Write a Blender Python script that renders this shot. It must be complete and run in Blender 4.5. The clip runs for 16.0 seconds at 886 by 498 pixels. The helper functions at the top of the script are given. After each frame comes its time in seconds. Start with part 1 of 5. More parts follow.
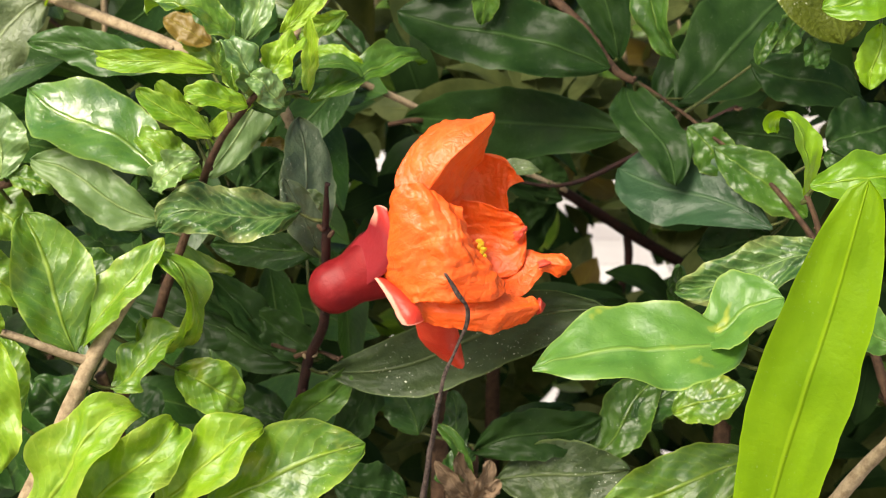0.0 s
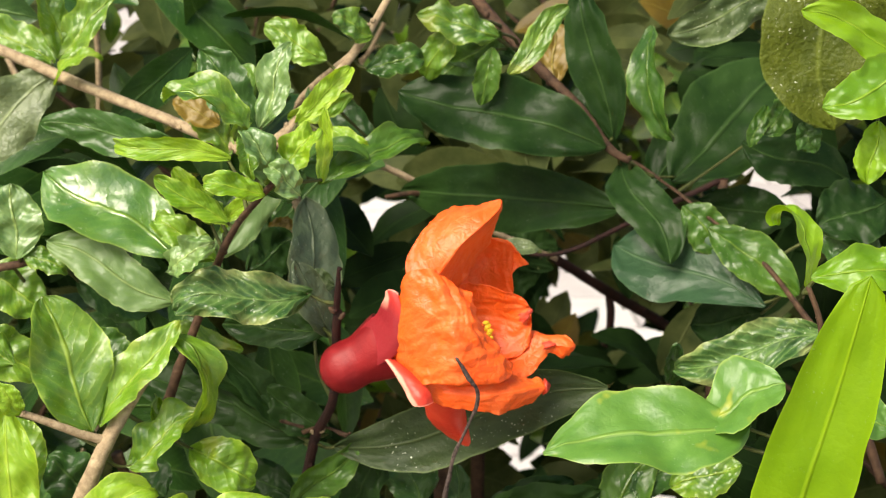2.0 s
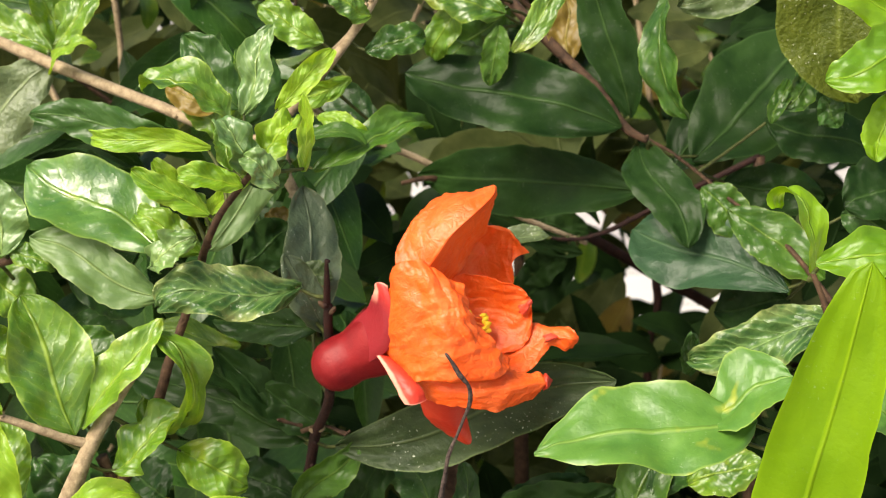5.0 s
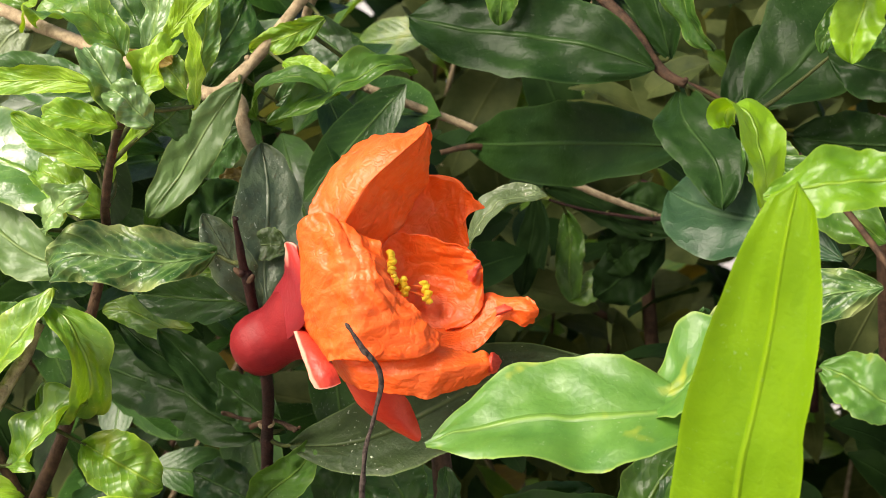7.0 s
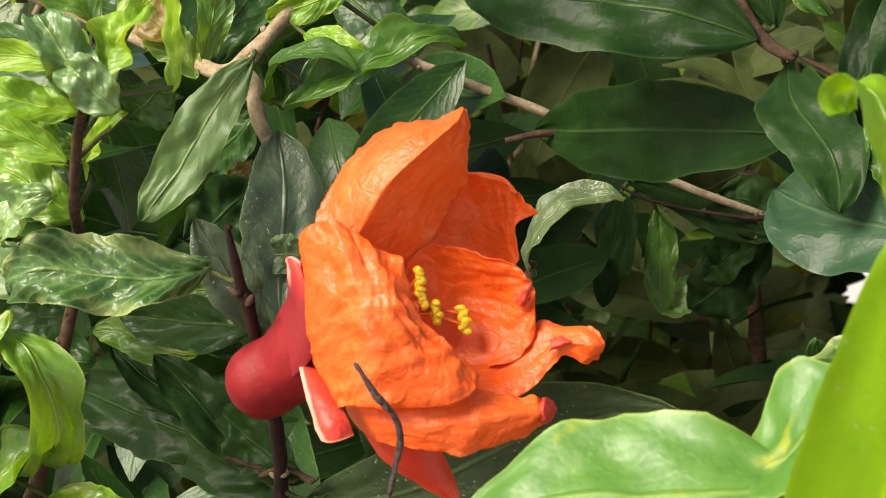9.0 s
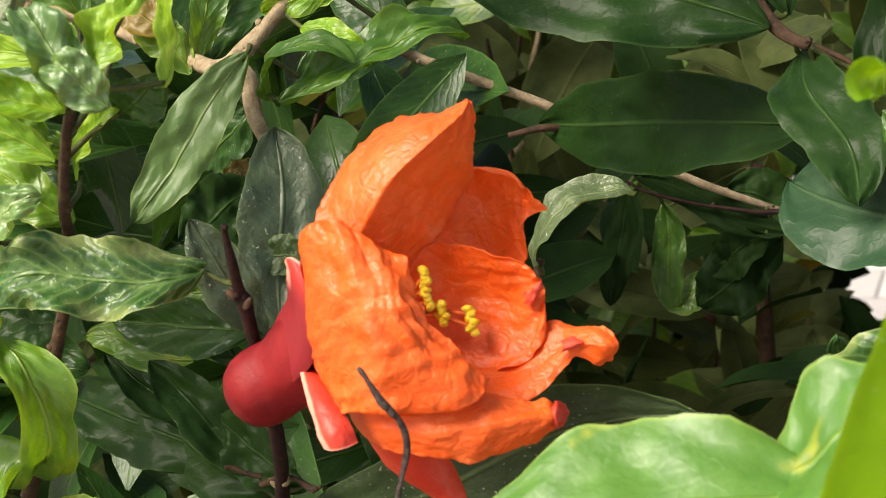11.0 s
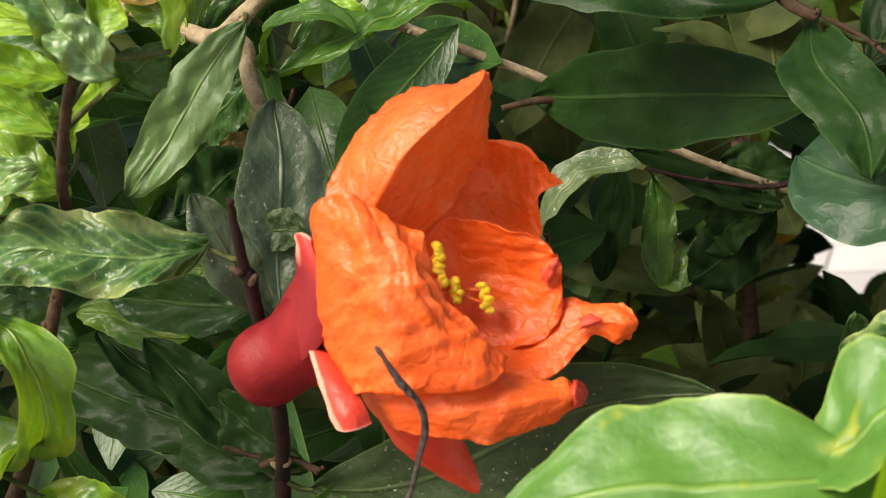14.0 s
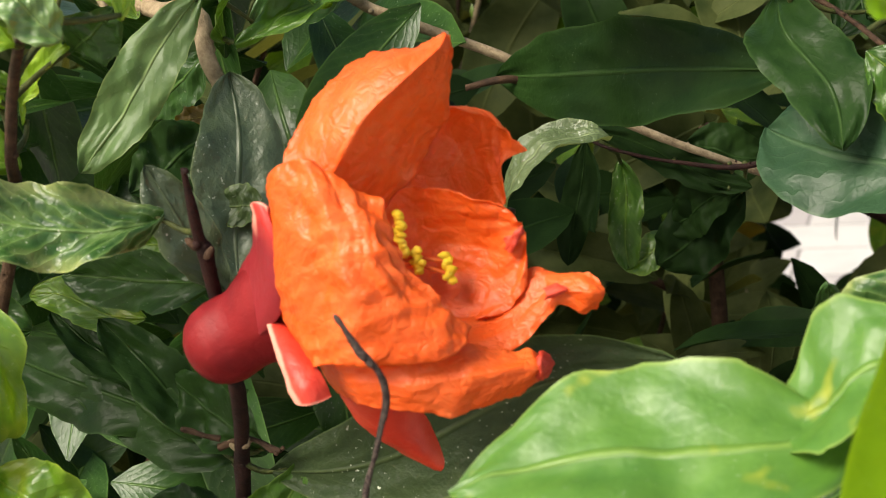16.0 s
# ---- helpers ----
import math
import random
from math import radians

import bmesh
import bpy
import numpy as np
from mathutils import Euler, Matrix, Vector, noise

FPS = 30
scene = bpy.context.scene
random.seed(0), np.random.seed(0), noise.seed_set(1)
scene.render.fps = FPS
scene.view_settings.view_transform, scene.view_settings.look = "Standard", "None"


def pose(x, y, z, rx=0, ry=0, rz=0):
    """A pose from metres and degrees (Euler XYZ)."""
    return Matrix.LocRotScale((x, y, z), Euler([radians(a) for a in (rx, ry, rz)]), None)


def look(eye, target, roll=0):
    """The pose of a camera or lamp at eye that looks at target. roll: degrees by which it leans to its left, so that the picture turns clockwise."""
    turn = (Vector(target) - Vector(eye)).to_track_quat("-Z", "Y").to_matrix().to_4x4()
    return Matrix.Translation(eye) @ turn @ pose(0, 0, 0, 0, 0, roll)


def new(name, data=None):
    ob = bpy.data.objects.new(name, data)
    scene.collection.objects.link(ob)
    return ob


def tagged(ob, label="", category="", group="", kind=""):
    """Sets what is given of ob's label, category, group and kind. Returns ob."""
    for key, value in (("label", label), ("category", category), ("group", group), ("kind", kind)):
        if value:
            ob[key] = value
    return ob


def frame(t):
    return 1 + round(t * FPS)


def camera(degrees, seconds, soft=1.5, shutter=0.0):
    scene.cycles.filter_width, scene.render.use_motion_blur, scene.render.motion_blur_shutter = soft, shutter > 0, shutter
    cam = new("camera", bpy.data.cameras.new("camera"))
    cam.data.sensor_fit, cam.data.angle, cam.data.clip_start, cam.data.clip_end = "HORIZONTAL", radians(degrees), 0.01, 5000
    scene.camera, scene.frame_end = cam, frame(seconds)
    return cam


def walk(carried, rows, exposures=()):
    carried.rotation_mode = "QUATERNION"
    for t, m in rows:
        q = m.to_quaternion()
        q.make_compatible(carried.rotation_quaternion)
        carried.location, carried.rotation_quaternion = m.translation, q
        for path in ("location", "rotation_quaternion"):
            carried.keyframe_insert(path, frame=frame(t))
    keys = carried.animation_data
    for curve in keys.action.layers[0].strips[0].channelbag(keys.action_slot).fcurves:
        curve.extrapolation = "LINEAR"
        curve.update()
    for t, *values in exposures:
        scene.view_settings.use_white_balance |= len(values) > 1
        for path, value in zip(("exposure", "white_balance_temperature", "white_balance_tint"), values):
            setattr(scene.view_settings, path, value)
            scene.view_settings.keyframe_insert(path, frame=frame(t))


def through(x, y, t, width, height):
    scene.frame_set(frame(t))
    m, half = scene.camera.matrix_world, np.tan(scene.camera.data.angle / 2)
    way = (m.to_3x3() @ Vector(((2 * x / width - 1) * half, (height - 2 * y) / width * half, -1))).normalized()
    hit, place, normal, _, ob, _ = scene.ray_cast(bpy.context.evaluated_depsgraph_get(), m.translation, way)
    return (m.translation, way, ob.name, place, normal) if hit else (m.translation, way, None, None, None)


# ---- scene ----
cam = camera(28.0, 16.0, soft=0.8)
cam.data.dof.use_dof, cam.data.dof.focus_distance, cam.data.dof.aperture_fstop = True, 0.28, 78.0
PATH = [
    (0, (0.0100, -0.3685, 1.0620), (-0.0197, 1.5923, 0.6689), 0.07),
    (0.5, (0.0130, -0.3676, 1.0618), (-0.0160, 1.5940, 0.6729), -0.58),
    (1, (0.0113, -0.3713, 1.0711), (-0.0162, 1.5958, 0.7105), -0.15),
    (1.5, (0.0005, -0.3757, 1.0737), (-0.0115, 1.5944, 0.7296), 0.18),
    (2, (-0.0010, -0.3768, 1.0746), (0.0214, 1.5902, 0.7137), 0.45),
    (2.5, (0.0022, -0.3760, 1.0744), (0.0211, 1.5891, 0.7028), 0.19),
    (3, (0.0031, -0.3754, 1.0733), (0.0006, 1.5888, 0.6966), -0.04),
    (3.5, (0.0000, -0.3751, 1.0760), (-0.0044, 1.5866, 0.6866), -0.01),
    (4, (0.0012, -0.3729, 1.0729), (0.0005, 1.5883, 0.6805), -0.05),
    (4.2, (-0.0030, -0.3725, 1.0757), (0.0157, 1.5890, 0.6858), 0.24),
    (6.3, (0.0716, -0.3234, 1.0572), (-0.3381, 1.6024, 0.7060), -4.32),
    (6.5, (0.0719, -0.3193, 1.0531), (-0.3622, 1.6042, 0.7190), -4.19),
    (7, (0.0848, -0.2931, 1.0442), (-0.4063, 1.6200, 0.7300), -3.75),
    (7.5, (0.0929, -0.2648, 1.0426), (-0.4584, 1.6309, 0.7227), -4.37),
    (8, (0.0899, -0.2519, 1.0424), (-0.5065, 1.6303, 0.7241), -4.38),
    (8.5, (0.0829, -0.2429, 1.0404), (-0.5118, 1.6385, 0.7139), -4.14),
    (9, (0.0797, -0.2349, 1.0390), (-0.5357, 1.6398, 0.7125), -4.24),
    (9.2, (0.0764, -0.2339, 1.0374), (-0.5324, 1.6430, 0.7106), -3.97),
    (11.3, (0.0756, -0.2264, 1.0375), (-0.5352, 1.6497, 0.7100), -5.01),
    (11.5, (0.0743, -0.2269, 1.0373), (-0.5285, 1.6526, 0.7150), -4.86),
    (12, (0.0743, -0.2226, 1.0292), (-0.4915, 1.6656, 0.6905), -4.55),
    (12.5, (0.0742, -0.2205, 1.0360), (-0.4919, 1.6664, 0.6909), -4.62),
    (13, (0.0734, -0.2220, 1.0373), (-0.4991, 1.6651, 0.7045), -4.76),
    (13.5, (0.0680, -0.2252, 1.0390), (-0.4972, 1.6618, 0.6928), -4.56),
    (14, (0.0666, -0.2233, 1.0373), (-0.4906, 1.6632, 0.6762), -4.60),
    (14.5, (0.0673, -0.2190, 1.0362), (-0.4742, 1.6720, 0.6743), -4.52),
    (15, (0.0629, -0.2196, 1.0373), (-0.4637, 1.6752, 0.6732), -4.57),
    (15.5, (0.0626, -0.2197, 1.0330), (-0.4506, 1.6779, 0.6645), -4.41),
    (16, (0.0656, -0.2184, 1.0317), (-0.4569, 1.6792, 0.6769), -4.80),
]
walk(cam, [(t, look(eye, target, roll)) for t, eye, target, roll in PATH], [(0, 0.8, 7400, 9), (4.2, 0.8, 7400, 9), (7, 0.86, 7350, 9), (9, 0.84, 7300, 8.5), (12, 0.72, 7300, 8.5), (16, 0.64, 7250, 8)])

# world: bright overcast sky with a broad soft sun
world = bpy.data.worlds.new("sky")
scene.world = world
world.use_nodes = True
nodes, links = world.node_tree.nodes, world.node_tree.links
sky = nodes.new("ShaderNodeTexSky")
sky.sky_type, sky.sun_disc = "NISHITA", False
sky.sun_elevation, sky.sun_rotation = radians(44), radians(219)
sky.air_density, sky.dust_density, sky.ozone_density = 1.0, 3.0, 1.0
back = nodes["Background"]
links.new(sky.outputs["Color"], back.inputs["Color"])
back.inputs["Strength"].default_value = 0.125
sun = new("sun", bpy.data.lights.new("sun", "SUN"))
sun.data.energy, sun.data.angle, sun.data.color = 4.2, radians(32), (1.0, 0.97, 0.92)
sun.matrix_world = look((-1.7, -2.1, 3.6), (0, 0, 1.0))

HEART = Vector((0.0, 0.0, 1.0))   # every place below is in millimetres from here
MM = 0.001


def at(p):
    return HEART + Vector(p[:3]) * MM


# ---- materials ----
def nodes_of(name):
    m = bpy.data.materials.new(name)
    m.use_nodes = True
    t = m.node_tree
    return m, t.nodes, t.links, t.nodes["Principled BSDF"]


def maths(n, l, op, a, b=0.0, c=0.0):
    k = n.new("ShaderNodeMath")
    k.operation = op
    for i, v in enumerate((a, b, c)):
        if isinstance(v, (int, float)):
            k.inputs[i].default_value = v
        else:
            l.new(v, k.inputs[i])
    return k.outputs[0]


def blend(n, l, f, a, b):
    k = n.new("ShaderNodeMix")
    k.data_type = "RGBA"
    for i, v in ((0, f), (6, a), (7, b)):
        if isinstance(v, (int, float)):
            k.inputs[i].default_value = v
        elif isinstance(v, tuple):
            k.inputs[i].default_value = (*v, 1)
        else:
            l.new(v, k.inputs[i])
    return k.outputs[2]


def grain(n, l, scale, detail=4, rough=0.6):
    c = n.new("ShaderNodeTexCoord")
    k = n.new("ShaderNodeTexNoise")
    k.inputs["Scale"].default_value, k.inputs["Detail"].default_value, k.inputs["Roughness"].default_value = scale, detail, rough
    l.new(c.outputs["Object"], k.inputs["Vector"])
    return k.outputs["Fac"]


def ramp(n, l, v, lo, hi):
    k = n.new("ShaderNodeMapRange")
    k.inputs[1].default_value, k.inputs[2].default_value = lo, hi
    l.new(v, k.inputs[0])
    return k.outputs[0]


def relief(n, l, height, shader, strength, distance):
    k = n.new("ShaderNodeBump")
    k.inputs["Strength"].default_value, k.inputs["Distance"].default_value = strength, distance
    l.new(height, k.inputs["Height"])
    l.new(k.outputs[0], shader.inputs["Normal"])
    return k.outputs[0]


def leaf_material(name, dark, light, rib, rough=0.35, through=0.25, dust=0.0, pits=0.0, edge=None, shine=0.6, veins=0.14, blemish=0.0):
    m, n, l, p = nodes_of(name)
    uv = n.new("ShaderNodeUVMap")
    uv.uv_map = "blade"
    sep = n.new("ShaderNodeSeparateXYZ")
    l.new(uv.outputs[0], sep.inputs[0])
    across = maths(n, l, "ABSOLUTE", maths(n, l, "MULTIPLY_ADD", sep.outputs[0], 2.0, -1.0))
    along = sep.outputs[1]
    # side veins sweep forward from the midrib
    phase = maths(n, l, "MULTIPLY_ADD", along, 11.0, maths(n, l, "MULTIPLY", across, -3.2))
    wobble = maths(n, l, "MULTIPLY_ADD", grain(n, l, 160, 2), 2.0, phase)
    vein = maths(n, l, "POWER", maths(n, l, "ABSOLUTE", maths(n, l, "SINE", maths(n, l, "MULTIPLY", wobble, 3.1416))), 0.45)
    vein = maths(n, l, "SUBTRACT", 1.0, vein)
    spread = ramp(n, l, across, 0.065, 0.015)
    tone = maths(n, l, "MULTIPLY_ADD", grain(n, l, 110, 6, 0.65), 2.0, -0.6)
    info = n.new("ShaderNodeObjectInfo")
    tone = maths(n, l, "ADD", tone, maths(n, l, "MULTIPLY_ADD", info.outputs["Random"], 0.5, -0.25))
    k = n.new("ShaderNodeClamp")
    l.new(tone, k.inputs[0])
    colour = blend(n, l, k.outputs[0], dark, light)
    colour = blend(n, l, maths(n, l, "MULTIPLY", vein, veins), colour, rib)
    glow = maths(n, l, "MULTIPLY", ramp(n, l, across, 0.55, 0.05), ramp(n, l, grain(n, l, 240, 4, 0.6), 0.42, 0.62))
    colour = blend(n, l, maths(n, l, "MULTIPLY", glow, veins * 0.9), colour, rib)
    colour = blend(n, l, maths(n, l, "MULTIPLY", spread, 0.55), colour, rib)
    colour = blend(n, l, maths(n, l, "MULTIPLY", ramp(n, l, across, 0.94, 0.985), 0.45), colour, edge or rib)
    fringe = maths(n, l, "MULTIPLY", ramp(n, l, across, 0.5, 0.95), ramp(n, l, grain(n, l, 170, 4, 0.6), 0.45, 0.65))
    colour = blend(n, l, maths(n, l, "MULTIPLY", fringe, veins * 1.2), colour, edge or light)
    if blemish:
        sick = maths(n, l, "MULTIPLY", ramp(n, l, grain(n, l, 95, 3, 0.6), 0.6, 0.7), blemish)
        colour = blend(n, l, sick, colour, (0.36, 0.36, 0.03))
    if dust:
        spots = ramp(n, l, grain(n, l, 1700, 2, 0.5), 0.68, 0.72)
        patch = ramp(n, l, grain(n, l, 70, 2), 0.4, 0.65)
        colour = blend(n, l, maths(n, l, "MULTIPLY", maths(n, l, "MULTIPLY", spots, patch), dust), colour, (0.62, 0.64, 0.52))
    l.new(colour, p.inputs["Base Color"])
    p.inputs["Specular IOR Level"].default_value = shine
    gloss = maths(n, l, "MULTIPLY_ADD", grain(n, l, 320, 5), 0.3, rough - 0.14)
    l.new(gloss, p.inputs["Roughness"])
    # the blade is quilted between sunken veins, with finer netting and pores
    height = maths(n, l, "MULTIPLY", vein, -0.03 - 0.5 * veins)
    height = maths(n, l, "ADD", height, maths(n, l, "MULTIPLY", spread, -0.9))
    net = n.new("ShaderNodeTexVoronoi")
    net.feature = "DISTANCE_TO_EDGE"
    net.inputs["Scale"].default_value = 700
    spot = n.new("ShaderNodeTexCoord")
    l.new(spot.outputs["Object"], net.inputs["Vector"])
    height = maths(n, l, "ADD", height, maths(n, l, "MULTIPLY", ramp(n, l, net.outputs["Distance"], 0.0, 0.25), 0.03 + 0.12 * veins))
    height = maths(n, l, "ADD", height, maths(n, l, "MULTIPLY", grain(n, l, 900, 3), 0.1 + pits))
    height = maths(n, l, "ADD", height, maths(n, l, "MULTIPLY", grain(n, l, 200, 3), 0.5))
    bump = relief(n, l, height, p, 0.5, 0.0008)
    t = n.new("ShaderNodeBsdfTranslucent")
    bright = blend(n, l, 0.55, colour, (min(1, light[0] * 2.2), min(1, light[1] * 1.8), light[2] * 0.7))
    l.new(bright, t.inputs["Color"])
    l.new(bump, t.inputs["Normal"])
    mix = n.new("ShaderNodeMixShader")
    mix.inputs[0].default_value = through
    l.new(p.outputs[0], mix.inputs[1])
    l.new(t.outputs[0], mix.inputs[2])
    l.new(mix.outputs[0], n["Material Output"].inputs["Surface"])
    return m


MATURE = leaf_material("mature_leaf", (0.010, 0.038, 0.006), (0.034, 0.092, 0.015), (0.09, 0.17, 0.035), 0.33, 0.12, 0.3, shine=0.28)
# own dark green; also stands in for shade on the flower twig's leaves
DARK = leaf_material("dark_glossy_shaded_leaf", (0.006, 0.020, 0.004), (0.019, 0.046, 0.010), (0.040, 0.080, 0.022), 0.36, 0.06, 0.08, shine=0.09, veins=0.06)
# olive, and lighter than the inner leaves so the far side looks lit
FAR = leaf_material("far_olive_leaf", (0.018, 0.032, 0.008), (0.100, 0.115, 0.037), (0.10, 0.118, 0.038), 0.55, 0.3, shine=0.1, veins=0.0)
# the shade inside the shrub is put into this near-black leaf colour
DEEP = leaf_material("shade_coloured_leaf", (0.005, 0.014, 0.003), (0.015, 0.036, 0.008), (0.018, 0.042, 0.010), 0.55, 0.08, shine=0.05, veins=0.0)
FRESH = leaf_material("fresh_leaf", (0.024, 0.092, 0.006), (0.135, 0.275, 0.012), (0.27, 0.38, 0.035), 0.37, 0.26, 0.4, edge=(0.36, 0.48, 0.06), shine=0.7, veins=0.24, blemish=0.35)
BRIGHT = leaf_material("young_leaf", (0.06, 0.18, 0.006), (0.24, 0.40, 0.018), (0.34, 0.46, 0.05), 0.42, 0.3, 0.2, edge=(0.44, 0.52, 0.08), shine=0.5, veins=0.3, blemish=0.2)
PALE = leaf_material("pale_leaf", (0.05, 0.125, 0.03), (0.16, 0.27, 0.065), (0.28, 0.38, 0.10), 0.40, 0.16, 0.5, shine=0.8, veins=0.22)
OLIVE = leaf_material("olive_leaf", (0.020, 0.040, 0.011), (0.058, 0.092, 0.028), (0.12, 0.16, 0.055), 0.42, 0.14, 0.9, 0.6, edge=(0.2, 0.28, 0.08), shine=0.35)
BLUE = leaf_material("bluish_leaf", (0.012, 0.034, 0.015), (0.026, 0.062, 0.028), (0.06, 0.11, 0.05), 0.36, 0.08, 0.05, shine=0.16)
VEINY = leaf_material("veiny_leaf", (0.012, 0.050, 0.009), (0.052, 0.135, 0.026), (0.15, 0.25, 0.07), 0.34, 0.16, 0.5, shine=0.4, veins=0.75, edge=(0.3, 0.34, 0.12))
DULL = leaf_material("dull_green_leaf", (0.055, 0.12, 0.032), (0.13, 0.215, 0.065), (0.24, 0.32, 0.11), 0.45, 0.22, 0.4, shine=0.45, veins=0.07, edge=(0.3, 0.36, 0.12))
GREY = leaf_material("grey_green_leaf", (0.06, 0.09, 0.032), (0.15, 0.20, 0.08), (0.22, 0.28, 0.12), 0.42, 0.2, 1.0, 1.0)
FORE = leaf_material("sunny_leaf", (0.125, 0.255, 0.002), (0.19, 0.34, 0.005), (0.26, 0.42, 0.012), 0.46, 0.45, 0.15, pits=0.12, veins=0.05, shine=0.3)
LIME = leaf_material("lime_leaf", (0.08, 0.21, 0.004), (0.20, 0.36, 0.010), (0.27, 0.42, 0.03), 0.4, 0.4, 0.1, veins=0.04)
GLOSS = leaf_material("glossy_leaf", (0.032, 0.115, 0.014), (0.095, 0.215, 0.028), (0.19, 0.31, 0.05), 0.43, 0.18, 0.15, edge=(0.3, 0.4, 0.08), shine=0.5, veins=0.03, blemish=0.7)
WAXY = leaf_material("waxy_leaf", (0.030, 0.110, 0.010), (0.110, 0.230, 0.018), (0.20, 0.32, 0.04), 0.34, 0.2, 0.5, edge=(0.3, 0.4, 0.06), shine=1.0, veins=0.12, blemish=0.35)
MID = leaf_material("mid_green_leaf", (0.014, 0.052, 0.006), (0.060, 0.145, 0.013), (0.14, 0.23, 0.035), 0.34, 0.2, 0.4, edge=(0.2, 0.3, 0.05), shine=0.35, veins=0.12)
WITHERED = leaf_material("withered_leaf", (0.05, 0.032, 0.020), (0.22, 0.15, 0.095), (0.25, 0.18, 0.11), 0.7, 0.1, shine=0.15, veins=0.2)
DUSTY = leaf_material("dusty_leaf", (0.034, 0.058, 0.028), (0.085, 0.120, 0.062), (0.14, 0.18, 0.09), 0.40, 0.14, 1.0, 0.6, edge=(0.22, 0.28, 0.12), shine=0.5)
# own pale specks; base colour darkened for the shadow under the flower
SPECKLED = leaf_material("speckled_shaded_leaf", (0.012, 0.026, 0.008), (0.034, 0.056, 0.019), (0.08, 0.11, 0.04), 0.45, 0.1, 1.0, 0.6, edge=(0.14, 0.2, 0.06), shine=0.2)
YELLOW = leaf_material("yellowed_leaf", (0.10, 0.060, 0.008), (0.22, 0.15, 0.015), (0.3, 0.25, 0.04), 0.5, 0.3)
PITTED = leaf_material("pitted_leaf", (0.030, 0.045, 0.003), (0.080, 0.100, 0.008), (0.10, 0.13, 0.02), 0.45, 0.06, 1.0, 2.0, shine=0.15)


def bark(name, dark, light, rough=0.75, scale=500):
    m, n, l, p = nodes_of(name)
    f = grain(n, l, scale, 6, 0.7)
    colour = blend(n, l, ramp(n, l, f, 0.3, 0.7), dark, light)
    marks = ramp(n, l, grain(n, l, scale * 0.35, 3), 0.58, 0.68)
    colour = blend(n, l, maths(n, l, "MULTIPLY", marks, 0.6), colour, dark)
    l.new(colour, p.inputs["Base Color"])
    p.inputs["Roughness"].default_value = rough
    p.inputs["Specular IOR Level"].default_value = 0.2
    relief(n, l, f, p, 0.8, 0.0006)
    return m


TAN = bark("tan_bark", (0.15, 0.105, 0.06), (0.40, 0.315, 0.20))
BROWN = bark("brown_bark", (0.020, 0.011, 0.007), (0.09, 0.05, 0.028))
RED = bark("red_bark", (0.008, 0.004, 0.003), (0.036, 0.012, 0.009), 0.7)
PETIOLE = bark("petiole", (0.025, 0.035, 0.010), (0.085, 0.095, 0.025), 0.5)
DRY = bark("dry_stalk", (0.008, 0.005, 0.005), (0.11, 0.08, 0.068), 0.8, 1500)


def thing(name, label, category, group="", place=(0, 0, 0)):
    ob = new(name)
    ob.empty_display_size = 0.01
    ob.location = at(place)
    return tagged(ob, label, category, group)


def part(name, bm, material, parent, label=""):
    """One mesh object under a thing; the mesh is built in the world's coordinates."""
    data = bpy.data.meshes.new(name)
    origin = parent.matrix_basis.translation if parent.parent is None else parent.parent.matrix_basis.translation
    bmesh.ops.translate(bm, verts=bm.verts, vec=-origin)
    bm.to_mesh(data)
    bm.free()
    for f in data.polygons:
        f.use_smooth = True
    data.materials.append(material)
    ob = new(name, data)
    ob.parent = parent
    return tagged(ob, label)


def tube_into(bm, points, radii, sides=8, rough=0.0):
    """A bent, capped tube through the points (metres)."""
    pts = [Vector(p) for p in points]
    dense, thick = [], []
    for i in range(len(pts) - 1):
        a, b, c, d = pts[max(i - 1, 0)], pts[i], pts[i + 1], pts[min(i + 2, len(pts) - 1)]
        for k in range(6):
            s = k / 6
            dense.append(0.5 * (2 * b + (c - a) * s + (2 * a - 5 * b + 4 * c - d) * s * s + (3 * b - a - 3 * c + d) * s ** 3))
            thick.append(radii[i] + (radii[i + 1] - radii[i]) * s)
    dense.append(pts[-1]), thick.append(radii[-1])
    rings, side = [], Vector((0.3, 0.2, 1)).normalized()
    for i, p in enumerate(dense):
        way = (dense[min(i + 1, len(dense) - 1)] - dense[max(i - 1, 0)]).normalized()
        side = (side - way * side.dot(way)).normalized()
        other = way.cross(side)
        ring = []
        for k in range(sides):
            a = 2 * math.pi * k / sides
            r = thick[i] * (1 + rough * noise.noise(p * 260 + Vector((k, 0, 0))))
            ring.append(bm.verts.new(p + (side * math.cos(a) + other * math.sin(a)) * r))
        rings.append(ring)
    for a, b in zip(rings, rings[1:]):
        for k in range(sides):
            bm.faces.new((a[k], a[(k + 1) % sides], b[(k + 1) % sides], b[k]))
    bm.faces.new(rings[0][::-1]), bm.faces.new(rings[-1])


STARTS, STEMS = [], {}


